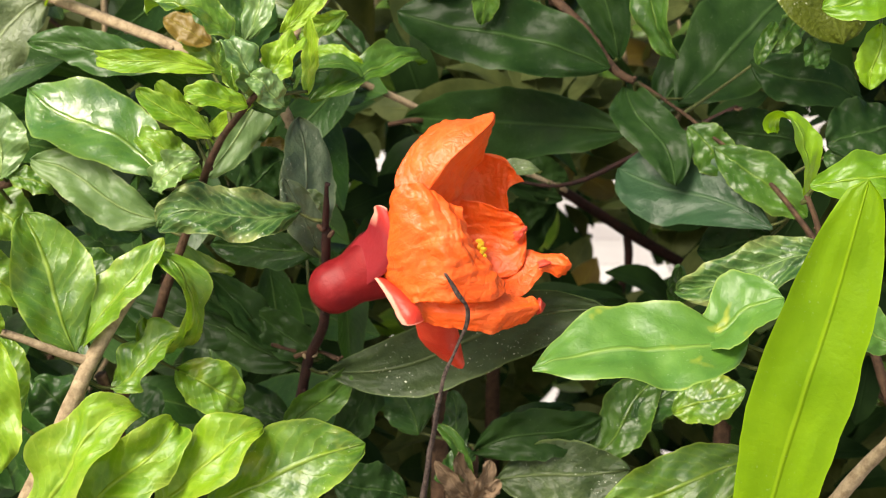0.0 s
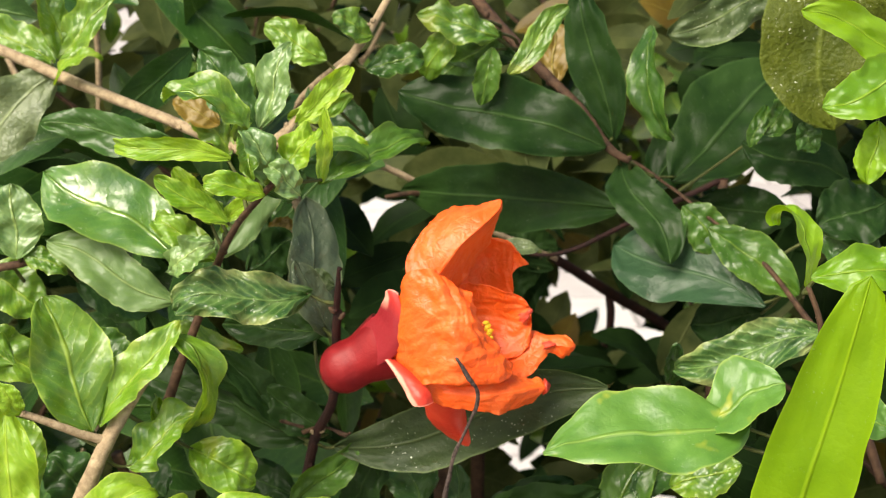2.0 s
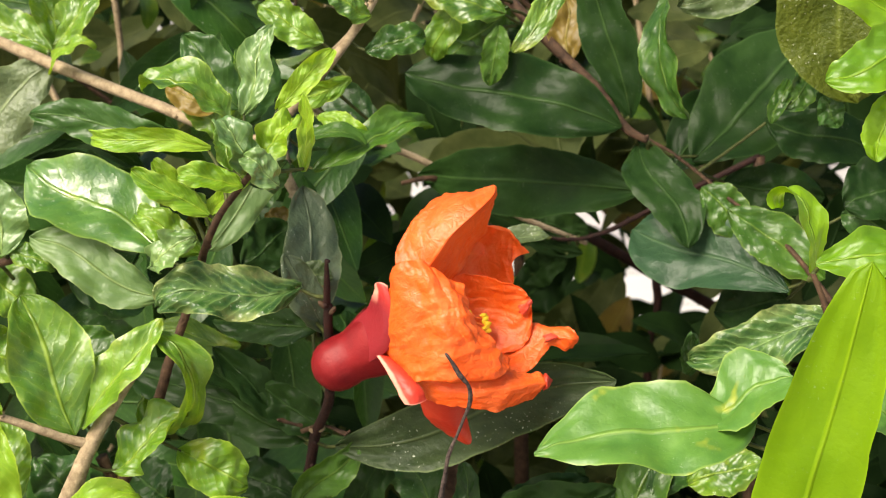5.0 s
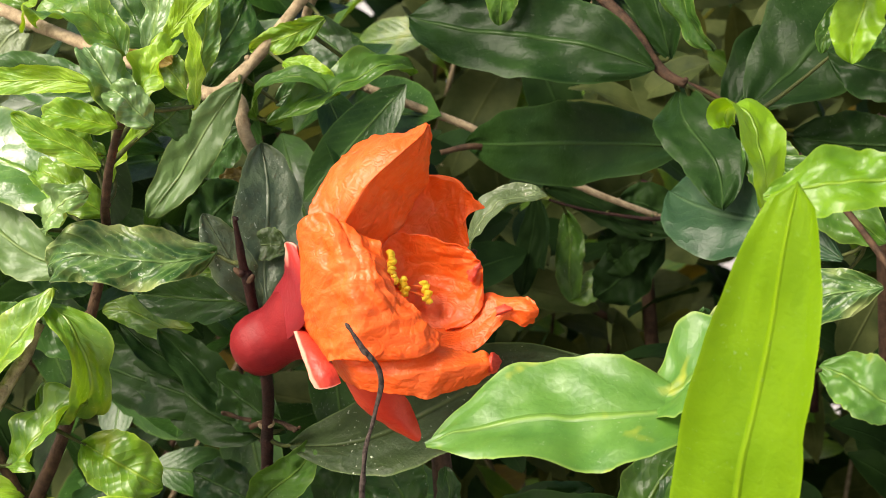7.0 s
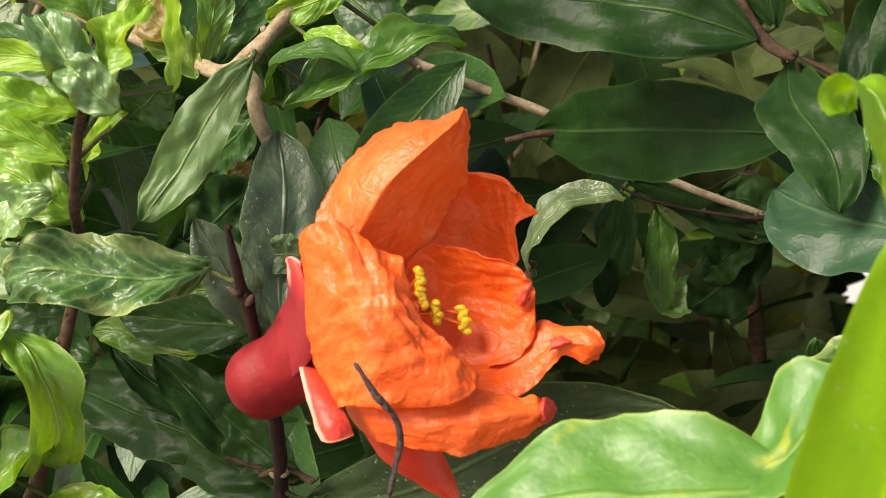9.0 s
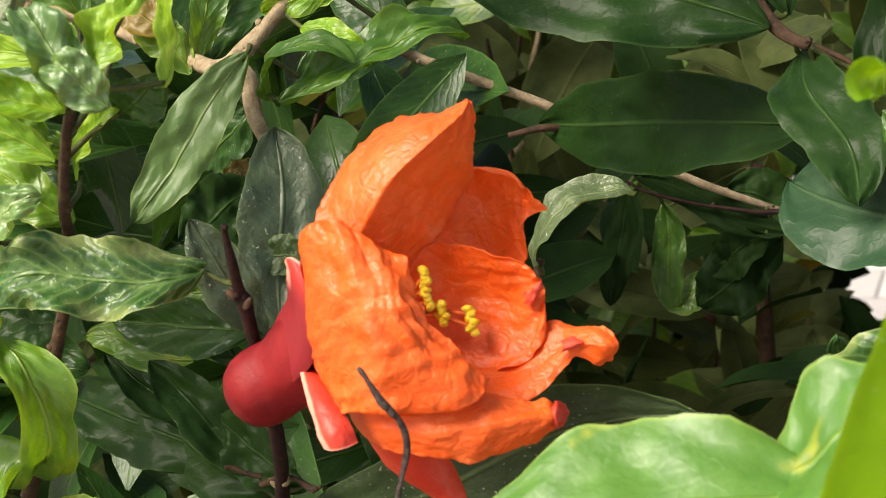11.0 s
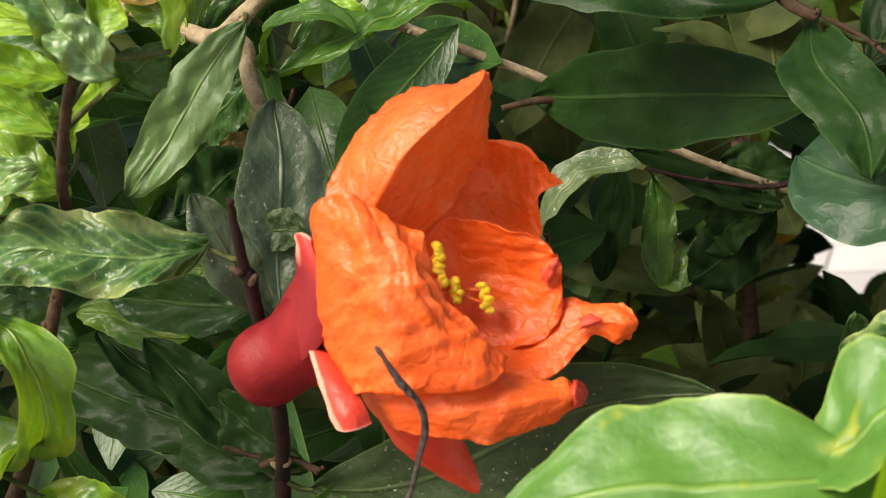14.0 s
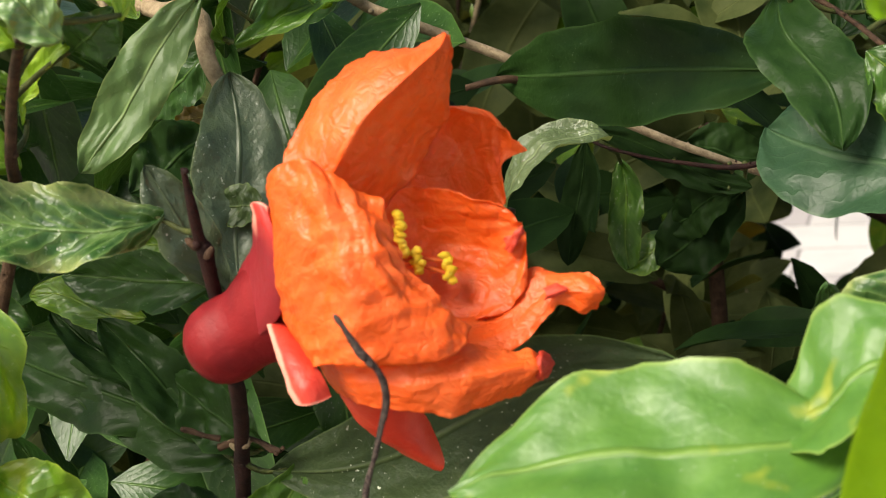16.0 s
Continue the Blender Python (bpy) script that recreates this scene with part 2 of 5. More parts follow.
def branch(label, points, material):
    """A leafy branch: points are x, y, z and radius in millimetres."""
    ob = thing("pomegranate_branch", label, "branch", "branches of the shrub", points[0])
    bm = bmesh.new()
    pts = [at(p) for p in points]
    tube_into(bm, pts, [p[3] * MM for p in points], 10, 0.22)
    # buds and leaf scars along the bark
    rng = random.Random(len(STARTS) * 7 + 1)
    for i in range(1, len(pts) - 1):
        for _ in range(2):
            c = pts[i].lerp(pts[i + 1], rng.random())
            r = points[i][3] * MM
            way = Vector((rng.uniform(-1, 1), rng.uniform(-1, 1), rng.uniform(-1, 1))).normalized()
            m = Matrix.Translation(c + way * r * 0.8) @ Matrix.Scale(r * rng.uniform(0.35, 0.7), 4)
            bmesh.ops.create_icosphere(bm, subdivisions=1, radius=1, matrix=m)
    part("stem", bm, material, ob)
    STARTS.append(pts[0])
    STEMS[ob.name] = pts
    return ob


def nearest(stem, p):
    best = None
    pts = STEMS[stem.name]
    for a, b in zip(pts, pts[1:]):
        s = min(1, max(0, (p - a).dot(b - a) / (b - a).length_squared))
        q = a.lerp(b, s)
        if best is None or (q - p).length < (best - p).length:
            best = q
    return best


SEED = [0]


def leaf(stem, base, tip, width, facing, material, bend=20, fold=15, wave=0.05, hook=0, twist=0, fat=0.5, point=0.0):
    """A leaf blade from base to tip (millimetres) with a rounded V fold, an arched midrib, wavy margins and a petiole."""
    SEED[0] += 1
    rng = random.Random(SEED[0])
    if wave > 0.1 and not hook:
        # crinkled young leaves curl at the tip
        hook, wave = random.Random(SEED[0] + 500).uniform(15, 115), wave * 0.78
    a, b = at(base), at(tip)
    x = (b - a).normalized()
    z = Vector(facing)
    z = (z - x * z.dot(x)).normalized()
    y = z.cross(x)
    length, rows, cols = (b - a).length, 36, 16
    # midrib in its own plane, laid between base and tip
    line, ang, px, pz = [], [], 0.0, 0.0
    for i in range(rows + 1):
        v = i / rows
        line.append((px, pz))
        h = max(0.0, (v - 0.6) / 0.4)
        t = radians(bend) * (0.5 - v) - radians(hook) * h * h
        ang.append(t)
        px, pz = px + math.cos(t) / rows, pz + math.sin(t) / rows
    ex, ez = line[-1]
    size, lean = math.hypot(ex, ez), math.atan2(ez, ex)
    c, s = math.cos(-lean) / size * length, math.sin(-lean) / size * length
    bm = bmesh.new()
    uv = bm.loops.layers.uv.new("blade")
    grid, half, ph = [], width * MM / 2, rng.uniform(0, 6)
    freq, skew, pointed = rng.uniform(1.6, 3.0), rng.uniform(-0.2, 0.2), rng.uniform(0.6, 0.85)
    pointed = point or pointed
    twist += rng.uniform(-22, 22)
    sway = rng.uniform(-0.05, 0.05) * length
    for i in range(rows + 1):
        v = i / rows
        lx, lz = line[i]
        p = a + x * (lx * c - lz * s) + z * (lx * s + lz * c)
        t = ang[i] - lean
        up = z * math.cos(t) - x * math.sin(t)
        peak = v ** (math.log(0.5) / math.log(fat))
        w = half * (4 * peak * (1 - peak)) ** (pointed if v > 0.5 else 0.8) + (0.0004 if v < 1 else 0.00008)
        w *= 1 + 0.08 * noise.noise(Vector((v * 5, ph, 0)))
        # each margin wavers on its own
        margins = [1 + min(1, 9 / width) * (0.14 * noise.noise(Vector((v * 6, ph, k))) + 0.10 * noise.noise(Vector((v * 15, ph, k))) + 0.03 * noise.noise(Vector((v * 34, ph, k)))) for k in (3, 8)]
        tw = radians(twist) * (v - 0.5)
        side = (y * math.cos(tw) + up * math.sin(tw))
        nrm = (up * math.cos(tw) - y * math.sin(tw))
        row = []
        for j in range(cols + 1):
            u = 2 * j / cols - 1
            f = radians(fold) * (0.6 + 0.4 * v)
            wide = w * (1 + (margins[u > 0] - 1) * abs(u))
            lift = abs(u) ** 1.35 * math.sin(f) * w
            rip = wave * half * 3.6 * abs(u) ** 1.8 * (1 + 0.6 * noise.noise(Vector((v * 3, u, ph)))) * math.sin(2 * math.pi * freq * v + ph + (1.7 if u > 0 else 0)) * math.sin(math.pi * v)
            cr = 0.0010 * noise.noise(Vector((v * 6, u * 2.2, ph * 5))) + 0.0004 * noise.noise(Vector((v * 13, u * 4.5, ph * 5))) + (0.00003 + 0.006 * wave * min(0.1, wave)) * math.sin(2 * math.pi * (10 * v - 2.6 * abs(u)) + ph + 2 * noise.noise(Vector((v * 4, u, ph)))) * 4 * abs(u) * (1 - abs(u))
            rim = max(0.0, abs(u) - 0.7) / 0.3
            cr += rim * rim * (0.0011 * noise.noise(Vector((v * 4.5, ph, 11 if u > 0 else 17))) - 0.0002)
            q = p + side * (u * wide * math.cos(f) + skew * w * 0.3 * math.sin(math.pi * v) + sway * math.sin(2 * math.pi * v)) + nrm * (lift + rip + cr * (5 + 60 * wave) / 10 * min(1.3, width / 7))
            row.append(bm.verts.new(q))
        grid.append(row)
    for i in range(rows):
        for j in range(cols):
            f = bm.faces.new((grid[i][j], grid[i][j + 1], grid[i + 1][j + 1], grid[i + 1][j]))
            for loop, (ii, jj) in zip(f.loops, ((i, j), (i, j + 1), (i + 1, j + 1), (i + 1, j))):
                loop[uv].uv = (jj / cols, ii / rows)
    # petiole to the stem
    root = nearest(stem, a)
    reach = (root - a).length
    stalked = 0.0004 < reach < 0.024
    if stalked:
        done = len(bm.faces)
        tube_into(bm, [root, root.lerp(a, 0.5) - z * (0.0012 + 0.12 * max(0.0, reach - 0.01)) + y * sway * 0.5, a + x * length * 0.04 - z * 0.0003], [0.0005, 0.0004, 0.0003], 6)
        bm.faces.ensure_lookup_table()
        for f in bm.faces[done:]:
            f.material_index = 1
    ob = part("leaf", bm, material, stem)
    ob.data.materials.append(PETIOLE)
    return ob


# ---- the pomegranate shrub ----

stem = branch('long tan woody twig with a knotty joint and curled leaves', [(-144.1, 61.2, 60.8, 1.5), (-107.4, 54, 45.7, 1.4), (-89.6, 48.6, 38.7, 1.4), (-64.7, 37.8, 30.4, 1.3), (-45.2, 27, 24.2, 1.3), (-38, 21.6, 23.1, 1.6), (-34.5, 23.4, 25.6, 1.4), (-28.9, 25.2, 31.2, 1.2), (-17.4, 28.8, 44.9, 1), (-9.1, 32.4, 58, 0.8), (1.1, 36, 78.1, 0.7)], TAN)
leaf(stem, (-24.3, 10.4, 18.2), (-1, 27, 24.5), 8.2, (0.18, -0.57, 0.80), MID, bend=15, fold=35, wave=0.112)
leaf(stem, (-24.2, 21.6, 28.4), (-12.5, 18, 22.3), 5.2, (0.07, -0.80, 0.60), BRIGHT, bend=60, fold=20, wave=0.07)
leaf(stem, (-28.2, 16.2, 18.3), (-13, 12.6, 23), 5, (-0.36, -0.46, 0.81), MID, bend=150, fold=20, wave=0.056)
leaf(stem, (-12.6, 39.6, 23.2), (-28.7, 46.8, 35.7), 8.5, (-0.13, -0.92, 0.37), MATURE, bend=15, fold=10, wave=0.03)
leaf(stem, (-30.3, 32.4, 20), (-16.6, 36, 24.4), 5.9, (0.21, -0.97, 0.14), MATURE, bend=15, fold=10, wave=0.03)
leaf(stem, (-32.2, 18, 16.9), (-43.4, 21.6, 7.7), 7.9, (-0.21, -0.97, -0.13), MATURE, bend=15, fold=10, wave=0.03)
leaf(stem, (-29.6, 12.6, 25.6), (-46.2, 3.6, 2.6), 8.3, (0.22, -0.95, 0.21), DULL, bend=10, fold=12, wave=0.05, twist=15)
leaf(stem, (-44.8, 25.2, 22.4), (-54.5, 28.8, 33.4), 6.1, (0.09, -0.92, 0.38), FRESH, bend=20, fold=15, wave=0.14)
leaf(stem, (-44.4, 27, 24.2), (-42.9, 32.4, 42.2), 5.4, (0.65, -0.74, 0.16), FRESH, bend=20, fold=15, wave=0.112)
leaf(stem, (-43.2, 28.8, 23.9), (-36.1, 36, 40.6), 8.8, (0.43, -0.88, 0.20), MATURE, bend=20, fold=10, wave=0.05)
leaf(stem, (-17.3, 27, 35.9), (-31.9, 25.2, 30.8), 4.8, (0.18, -0.97, -0.17), BRIGHT, bend=40, fold=20, wave=0.07)
leaf(stem, (-90, 54, 40.9), (-111.7, 61.2, 50.6), 9.7, (-0.11, -0.90, 0.42), FRESH, bend=15, fold=15, wave=0.084)
leaf(stem, (-89.3, 50.4, 38.5), (-112.4, 46.8, 17.9), 15.1, (0.02, -0.99, 0.15), GREY, bend=15, fold=12, wave=0.05)
leaf(stem, (-87.8, 46.8, 42.2), (-73.9, 46.8, 57.4), 8.9, (-0.35, -0.88, 0.32), FRESH, bend=20, fold=20, wave=0.07)
leaf(stem, (-87.1, 46.8, 42.2), (-90.4, 46.8, 60), 8, (0.58, -0.81, 0.11), FRESH, bend=20, fold=20, wave=0.07)
leaf(stem, (-88.6, 45, 36.3), (-76.1, 39.6, 42.4), 2.9, (-0.55, -0.53, 0.65), BRIGHT, bend=60, fold=10, wave=0.14, hook=120)
leaf(stem, (-23.1, 27, 43.8), (-37.1, 28.8, 51.9), 7.7, (0.00, -0.97, 0.22), FRESH, bend=30, fold=20, wave=0.084)
leaf(stem, (-14.2, 28.8, 41.7), (-1.4, 32.4, 44), 6.8, (0.16, -0.87, 0.47), MID, bend=15, fold=10, wave=0.112)
leaf(stem, (-12.9, 28.8, 49.3), (-21.6, 25.2, 53.4), 6, (0.47, -0.84, 0.27), FRESH, bend=25, fold=10, wave=0.112)

stem = branch('brown shoot with fresh crinkled leaves at its tip', [(-75.8, -18, -64.6, 1.4), (-58.6, -14.4, -34.4, 1.2), (-50.7, -16.2, -14.3, 1), (-44.8, -18, 0.5, 0.9), (-41.7, -23.4, 8.7, 0.8), (-37.6, -28.8, 15.9, 0.7), (-33.6, -34.2, 20.8, 0.6), (-29.9, -37.8, 25.2, 0.6)], BROWN)
leaf(stem, (-36.5, -21.6, 33), (-53.8, -18, 38.9), 10.8, (0.21, -0.41, 0.88), FRESH, bend=115, fold=22, wave=0.084)
leaf(stem, (-36.3, -7.2, 33.6), (-47.8, -3.6, 48.2), 9.7, (-0.08, -0.98, 0.18), MATURE, bend=20, fold=12, wave=0.03)
leaf(stem, (-34.3, -18, 33.5), (-28.1, -14.4, 50.5), 6.6, (-0.24, -0.93, 0.28), PALE, bend=25, fold=15, wave=0.14)
leaf(stem, (-26.1, -28.8, 35.6), (-15.4, -25.2, 46.5), 4.3, (0.18, -0.97, 0.15), BRIGHT, bend=50, fold=30, wave=0.084)
leaf(stem, (-21, -32.4, 24.4), (-20.2, -32.4, 39.3), 2.9, (-0.31, -0.95, 0.02), BRIGHT, bend=-60, fold=25, wave=0.14)
leaf(stem, (-30.4, -36, 24.4), (-35.5, -37.8, 34.2), 6.6, (0.57, -0.81, 0.14), PALE, bend=70, fold=30, wave=0.168)
leaf(stem, (-24.9, -39.6, 23), (-30.6, -41.4, 28.7), 5.5, (0.46, -0.87, 0.18), PALE, bend=40, fold=15, wave=0.14)
leaf(stem, (-28.2, -36, 25.3), (-21.9, -34.2, 34.8), 6.8, (-0.23, -0.92, 0.33), BRIGHT, bend=30, fold=30, wave=0.168)
leaf(stem, (-31.6, -37.8, 22.7), (-43, -39.6, 24.9), 4.9, (0.23, -0.85, 0.48), BRIGHT, bend=30, fold=20, wave=0.14)
leaf(stem, (-40.1, -27, 15.5), (-54.2, -28.8, 24.9), 5.1, (0.20, -0.97, 0.12), BRIGHT, bend=15, fold=30, wave=0.07)
leaf(stem, (-39.4, -25.2, 28.2), (-62.6, -21.6, 30.6), 4.6, (-0.14, -0.98, 0.15), BRIGHT, bend=20, fold=35, wave=0.112)
leaf(stem, (-52.5, -14.4, 6.1), (-81.7, -1.8, 22), 18, (-0.2, -0.62, 0.75), WAXY, bend=22, fold=18, wave=0.05)
leaf(stem, (-56.1, 18, 25.7), (-87.3, 21.6, 29.9), 8.3, (-0.10, -0.99, 0.11), MATURE, bend=15, fold=10, wave=0.04)
leaf(stem, (-52.5, -14.4, -3.4), (-79.6, -10.8, 8.6), 10.5, (0.07, -0.90, 0.43), DULL, bend=20, fold=12, wave=0.04)
leaf(stem, (-52.4, -25.2, 4.9), (-42.7, -27, 11.1), 6.5, (-0.35, -0.89, 0.28), PALE, bend=60, fold=25, wave=0.168)
leaf(stem, (-37.2, -28.8, 32.8), (-34.1, -34.2, 25.2), 5.2, (0.30, -0.72, 0.63), FRESH, bend=40, fold=30, wave=0.14)
leaf(stem, (-42.4, -18, 12.1), (-32.4, -21.6, 21.8), 3.3, (-0.48, -0.86, 0.18), BRIGHT, bend=30, fold=25, wave=0.14)
leaf(stem, (-33, -21.6, 20.6), (-24.8, -25.2, 25.5), 6.7, (-0.01, -0.81, -0.58), MATURE, bend=40, fold=15, wave=0.06)
leaf(stem, (-44, -19.8, 14.1), (-51.4, -21.6, 25.6), 4.4, (0.38, -0.92, 0.10), BRIGHT, bend=30, fold=25, wave=0.168)
leaf(stem, (-41.7, -21.6, 16.8), (-49, -25.2, 20.1), 4.5, (0.52, -0.80, 0.29), FRESH, bend=30, fold=25, wave=0.168)
leaf(stem, (-43.6, -18, 6.2), (-56, -18, 14.3), 6.7, (0.21, -0.92, 0.32), FRESH, bend=25, fold=20, wave=0.112)
leaf(stem, (-47.3, 24, 29.3), (-57.9, 26, 34.7), 6.4, (0.1, -0.9, 0.4), YELLOW, bend=25, fold=15, wave=0.06)

stem = branch('pale tan forked branch with glossy light green leaves', [(-82.3, -43.2, -68.9, 2.3), (-70.8, -36, -43.1, 1.9), (-64, -32.4, -28, 1.6), (-60, -30.6, -21.2, 1.3), (-56.3, -28.8, -15.8, 1), (-53.7, -27, -10.4, 0.8)], TAN)
leaf(stem, (-67.2, -32.4, -26.3), (-77, -28.8, 0.7), 16.4, (0.40, -0.88, 0.26), FRESH, bend=15, fold=22, wave=0.056)
leaf(stem, (-65.5, -32.4, -25.1), (-49.6, -28.8, -4.1), 10, (-0.41, -0.80, 0.45), FRESH, bend=20, fold=30, wave=0.056)
leaf(stem, (-53.6, -27, -6.9), (-55.2, -25.2, -20.6), 8.6, (0.91, -0.38, -0.16), FRESH, bend=220, fold=12, wave=0.112)
leaf(stem, (-60.5, -30.6, -34.2), (-45.6, -28.8, -23.6), 10.4, (-0.33, -0.73, 0.59), FRESH, bend=25, fold=30, wave=0.11)
leaf(stem, (-48.3, -27, -31.1), (-35.2, -25.2, -39.3), 10.7, (0.30, -0.91, 0.28), FRESH, bend=50, fold=25, wave=0.11)
leaf(stem, (-83.8, -34.2, -20.8), (-83.1, -36, -50.3), 11.9, (0.24, -0.97, 0.07), BRIGHT, bend=25, fold=25, wave=0.11)
leaf(stem, (-84.8, -21.6, -15.3), (-99.3, -18, -9), 9.3, (-0.02, -0.89, 0.45), FRESH, bend=20, fold=20, wave=0.11)
leaf(stem, (-76.7, -41.4, -58.8), (-53.7, -39.6, -36.9), 14.4, (-0.35, -0.83, 0.44), BRIGHT, bend=25, fold=25, wave=0.14)
leaf(stem, (-65, -39.6, -59.4), (-47, -37.8, -39.1), 13.3, (-0.09, -0.98, 0.16), BRIGHT, bend=30, fold=25, wave=0.14)
leaf(stem, (-51.6, -39.6, -58.1), (-29.9, -37.8, -39.6), 15.1, (-0.36, -0.79, 0.50), BRIGHT, bend=30, fold=25, wave=0.14)
leaf(stem, (-41.6, -39.6, -55.7), (-10.3, -36, -43.5), 17.1, (-0.09, -0.87, 0.49), FRESH, bend=30, fold=18, wave=0.11)
leaf(stem, (-68.6, -18, -46.9), (-80.2, -14.4, -36.9), 10.8, (0.13, -0.88, 0.46), MATURE, bend=15, fold=10, wave=0.11)
leaf(stem, (-64.1, -14.4, -19.6), (-71.5, -10.8, -10.7), 10.7, (0.10, -0.89, 0.44), MID, bend=15, fold=10, wave=0.04)
leaf(stem, (-80.9, -28.8, -42), (-84.3, -25.2, -23.9), 9.4, (0.05, -0.98, 0.20), FRESH, bend=15, fold=15, wave=0.056)

stem = branch('thin tan side twig', [(-64.5, -32.4, -28, 1.1), (-67.9, -33.5, -26.8, 0.9), (-74, -36, -23.7, 0.8), (-80, -37.8, -20.9, 0.7)], TAN)
leaf(stem, (-79.7, -37.8, -20.9), (-84, -39.6, -15.2), 4.4, (0.37, -0.93, -0.02), BRIGHT, bend=40, fold=25, wave=0.112)

stem = branch('short dry brown twig', [(-62.7, -30.6, -31.2, 1.2), (-60.9, -28.8, -37.2, 1), (-59.9, -27, -43.8, 0.9), (-59.4, -25.2, -55.5, 0.8)], BROWN)

stem = branch('leafy twig half hidden behind the fork', [(-128.7, 14.4, -16.8, 1), (-105.7, 7.2, -3.5, 1), (-87.7, 0, 1.7, 0.9), (-80.3, 0, 4.2, 0.6)], BROWN)
leaf(stem, (-87.8, -3.6, 3.4), (-88.9, -1.8, 19.4), 11.7, (0.08, -0.99, 0.12), PALE, bend=15, fold=15, wave=0.07)
leaf(stem, (-86.2, -3.6, 4.2), (-77.3, -3.6, 0.6), 5.4, (0.26, -0.75, 0.62), FRESH, bend=20, fold=15, wave=0.112)
leaf(stem, (-97.2, 3.6, -0.3), (-84.1, 3.6, -9.1), 11.6, (0.31, -0.83, 0.47), FRESH, bend=15, fold=12, wave=0.056)
leaf(stem, (-100.4, 3.6, -14.2), (-85.5, 7.2, -25.4), 11.8, (0.48, -0.79, 0.39), FRESH, bend=15, fold=12, wave=0.056)
leaf(stem, (-105.8, 18, 0.7), (-95.8, 21.6, 15.6), 11.5, (0.15, -0.98, 0.14), MATURE, bend=15, fold=12, wave=0.04)
leaf(stem, (-80.8, 10.8, -15.9), (-62.6, 14.4, -22), 11.5, (0.28, -0.91, 0.31), MATURE, bend=15, fold=12, wave=0.04)
leaf(stem, (-77.9, 10.8, -4.3), (-62.3, 14.4, -11.5), 10.2, (0.33, -0.91, 0.25), MATURE, bend=15, fold=12, wave=0.04)

stem = branch('dark red upright twig that carries the flower', [(-30, 5.4, -63.4, 1.3), (-25.9, 0, -43.1, 1.15), (-23.8, -3.6, -34.5, 1.1), (-20.5, -10.8, -27, 1.05), (-18.9, -16.2, -18.1, 0.95), (-18.9, -18.7, -10.3, 0.9), (-18.4, -21.6, -4.5, 1.05), (-18.6, -22.3, -2.9, 0.75), (-18.2, -24.5, 1.3, 0.65), (-17.9, -26.6, 6.5, 0.35)], RED)
leaf(stem, (-23.7, -20.5, 0.2), (-51.1, -25.9, -2.5), 10.8, (0.14, -0.90, 0.42), VEINY, bend=12, fold=16, wave=0.15)
leaf(stem, (-21, -12.6, -10), (-43.2, -10.8, -8.9), 7.7, (-0.08, -0.99, 0.10), MATURE, bend=15, fold=14, wave=0.05)
leaf(stem, (-29.7, 0, -53.1), (-14.6, -3.6, -36.7), 7.8, (-0.14, -0.99, -0.09), MID, bend=15, fold=30, wave=0.042)
# the DARK leaves on this twig have shade put into their colour
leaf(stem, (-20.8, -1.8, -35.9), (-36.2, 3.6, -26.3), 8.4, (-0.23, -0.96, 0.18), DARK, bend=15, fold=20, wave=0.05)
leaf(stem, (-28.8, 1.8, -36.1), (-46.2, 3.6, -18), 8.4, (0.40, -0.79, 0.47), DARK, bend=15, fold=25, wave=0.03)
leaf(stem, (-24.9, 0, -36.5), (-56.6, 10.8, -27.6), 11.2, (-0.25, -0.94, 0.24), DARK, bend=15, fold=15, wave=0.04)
leaf(stem, (-20.1, -2.9, -38.2), (37.9, -16.2, -20.9), 15, (-0.23, -0.97, 0.01), SPECKLED, bend=10, fold=16, wave=0.04)
leaf(stem, (-28, -7.2, -4.9), (-37.4, -7.2, -7), 4.4, (-0.05, -0.97, 0.23), FRESH, bend=20, fold=20, wave=0.07)
leaf(stem, (-35.2, 3.6, -32.3), (-57.2, 10.8, -18.3), 6.9, (0.25, -0.65, 0.72), DARK, bend=15, fold=25, wave=0.03)
leaf(stem, (-34.5, 3.6, -33.3), (-67.6, 14.4, -25.6), 11.4, (-0.19, -0.89, 0.42), DARK, bend=15, fold=12, wave=0.04)
leaf(stem, (-40.8, 7.2, -19), (-60.1, 10.8, -15.8), 5.7, (-0.09, -0.88, 0.46), FRESH, bend=20, fold=20, wave=0.084)
leaf(stem, (-24.6, 3.6, -14.5), (-27.1, 14.4, 14.4), 12.6, (0.47, -0.81, 0.34), DUSTY, bend=10, fold=12, wave=0.03)
leaf(stem, (-20.4, 5.4, -3.9), (-28.5, 7.2, -3.1), 5.4, (-0.19, -0.95, 0.26), OLIVE, bend=10, fold=12, wave=0.03)
leaf(stem, (-29.1, 3.6, -51.7), (-44.9, 10.8, -47.4), 10.2, (-0.23, -0.82, 0.52), DARK, bend=15, fold=12, wave=0.05)
leaf(stem, (-58.7, 7.2, -52.9), (-67.3, 14.4, -48.6), 12.9, (-0.25, -0.70, 0.67), DARK, bend=15, fold=12, wave=0.05)
leaf(stem, (-19.1, 3.6, -55.7), (-8.9, 3.6, -41.2), 9, (-0.31, -0.93, 0.21), DARK, bend=15, fold=12, wave=0.07)
leaf(stem, (-20.1, -12.6, -11.3), (-27.5, -16.2, 5.8), 6.8, (0.48, -0.87, 0.03), DUSTY, bend=15, fold=12, wave=0.05)
leaf(stem, (-39.2, 3.6, -0.5), (-29.3, 10.8, 6.1), 9.7, (0.44, -0.86, 0.27), DARK, bend=15, fold=12, wave=0.05)
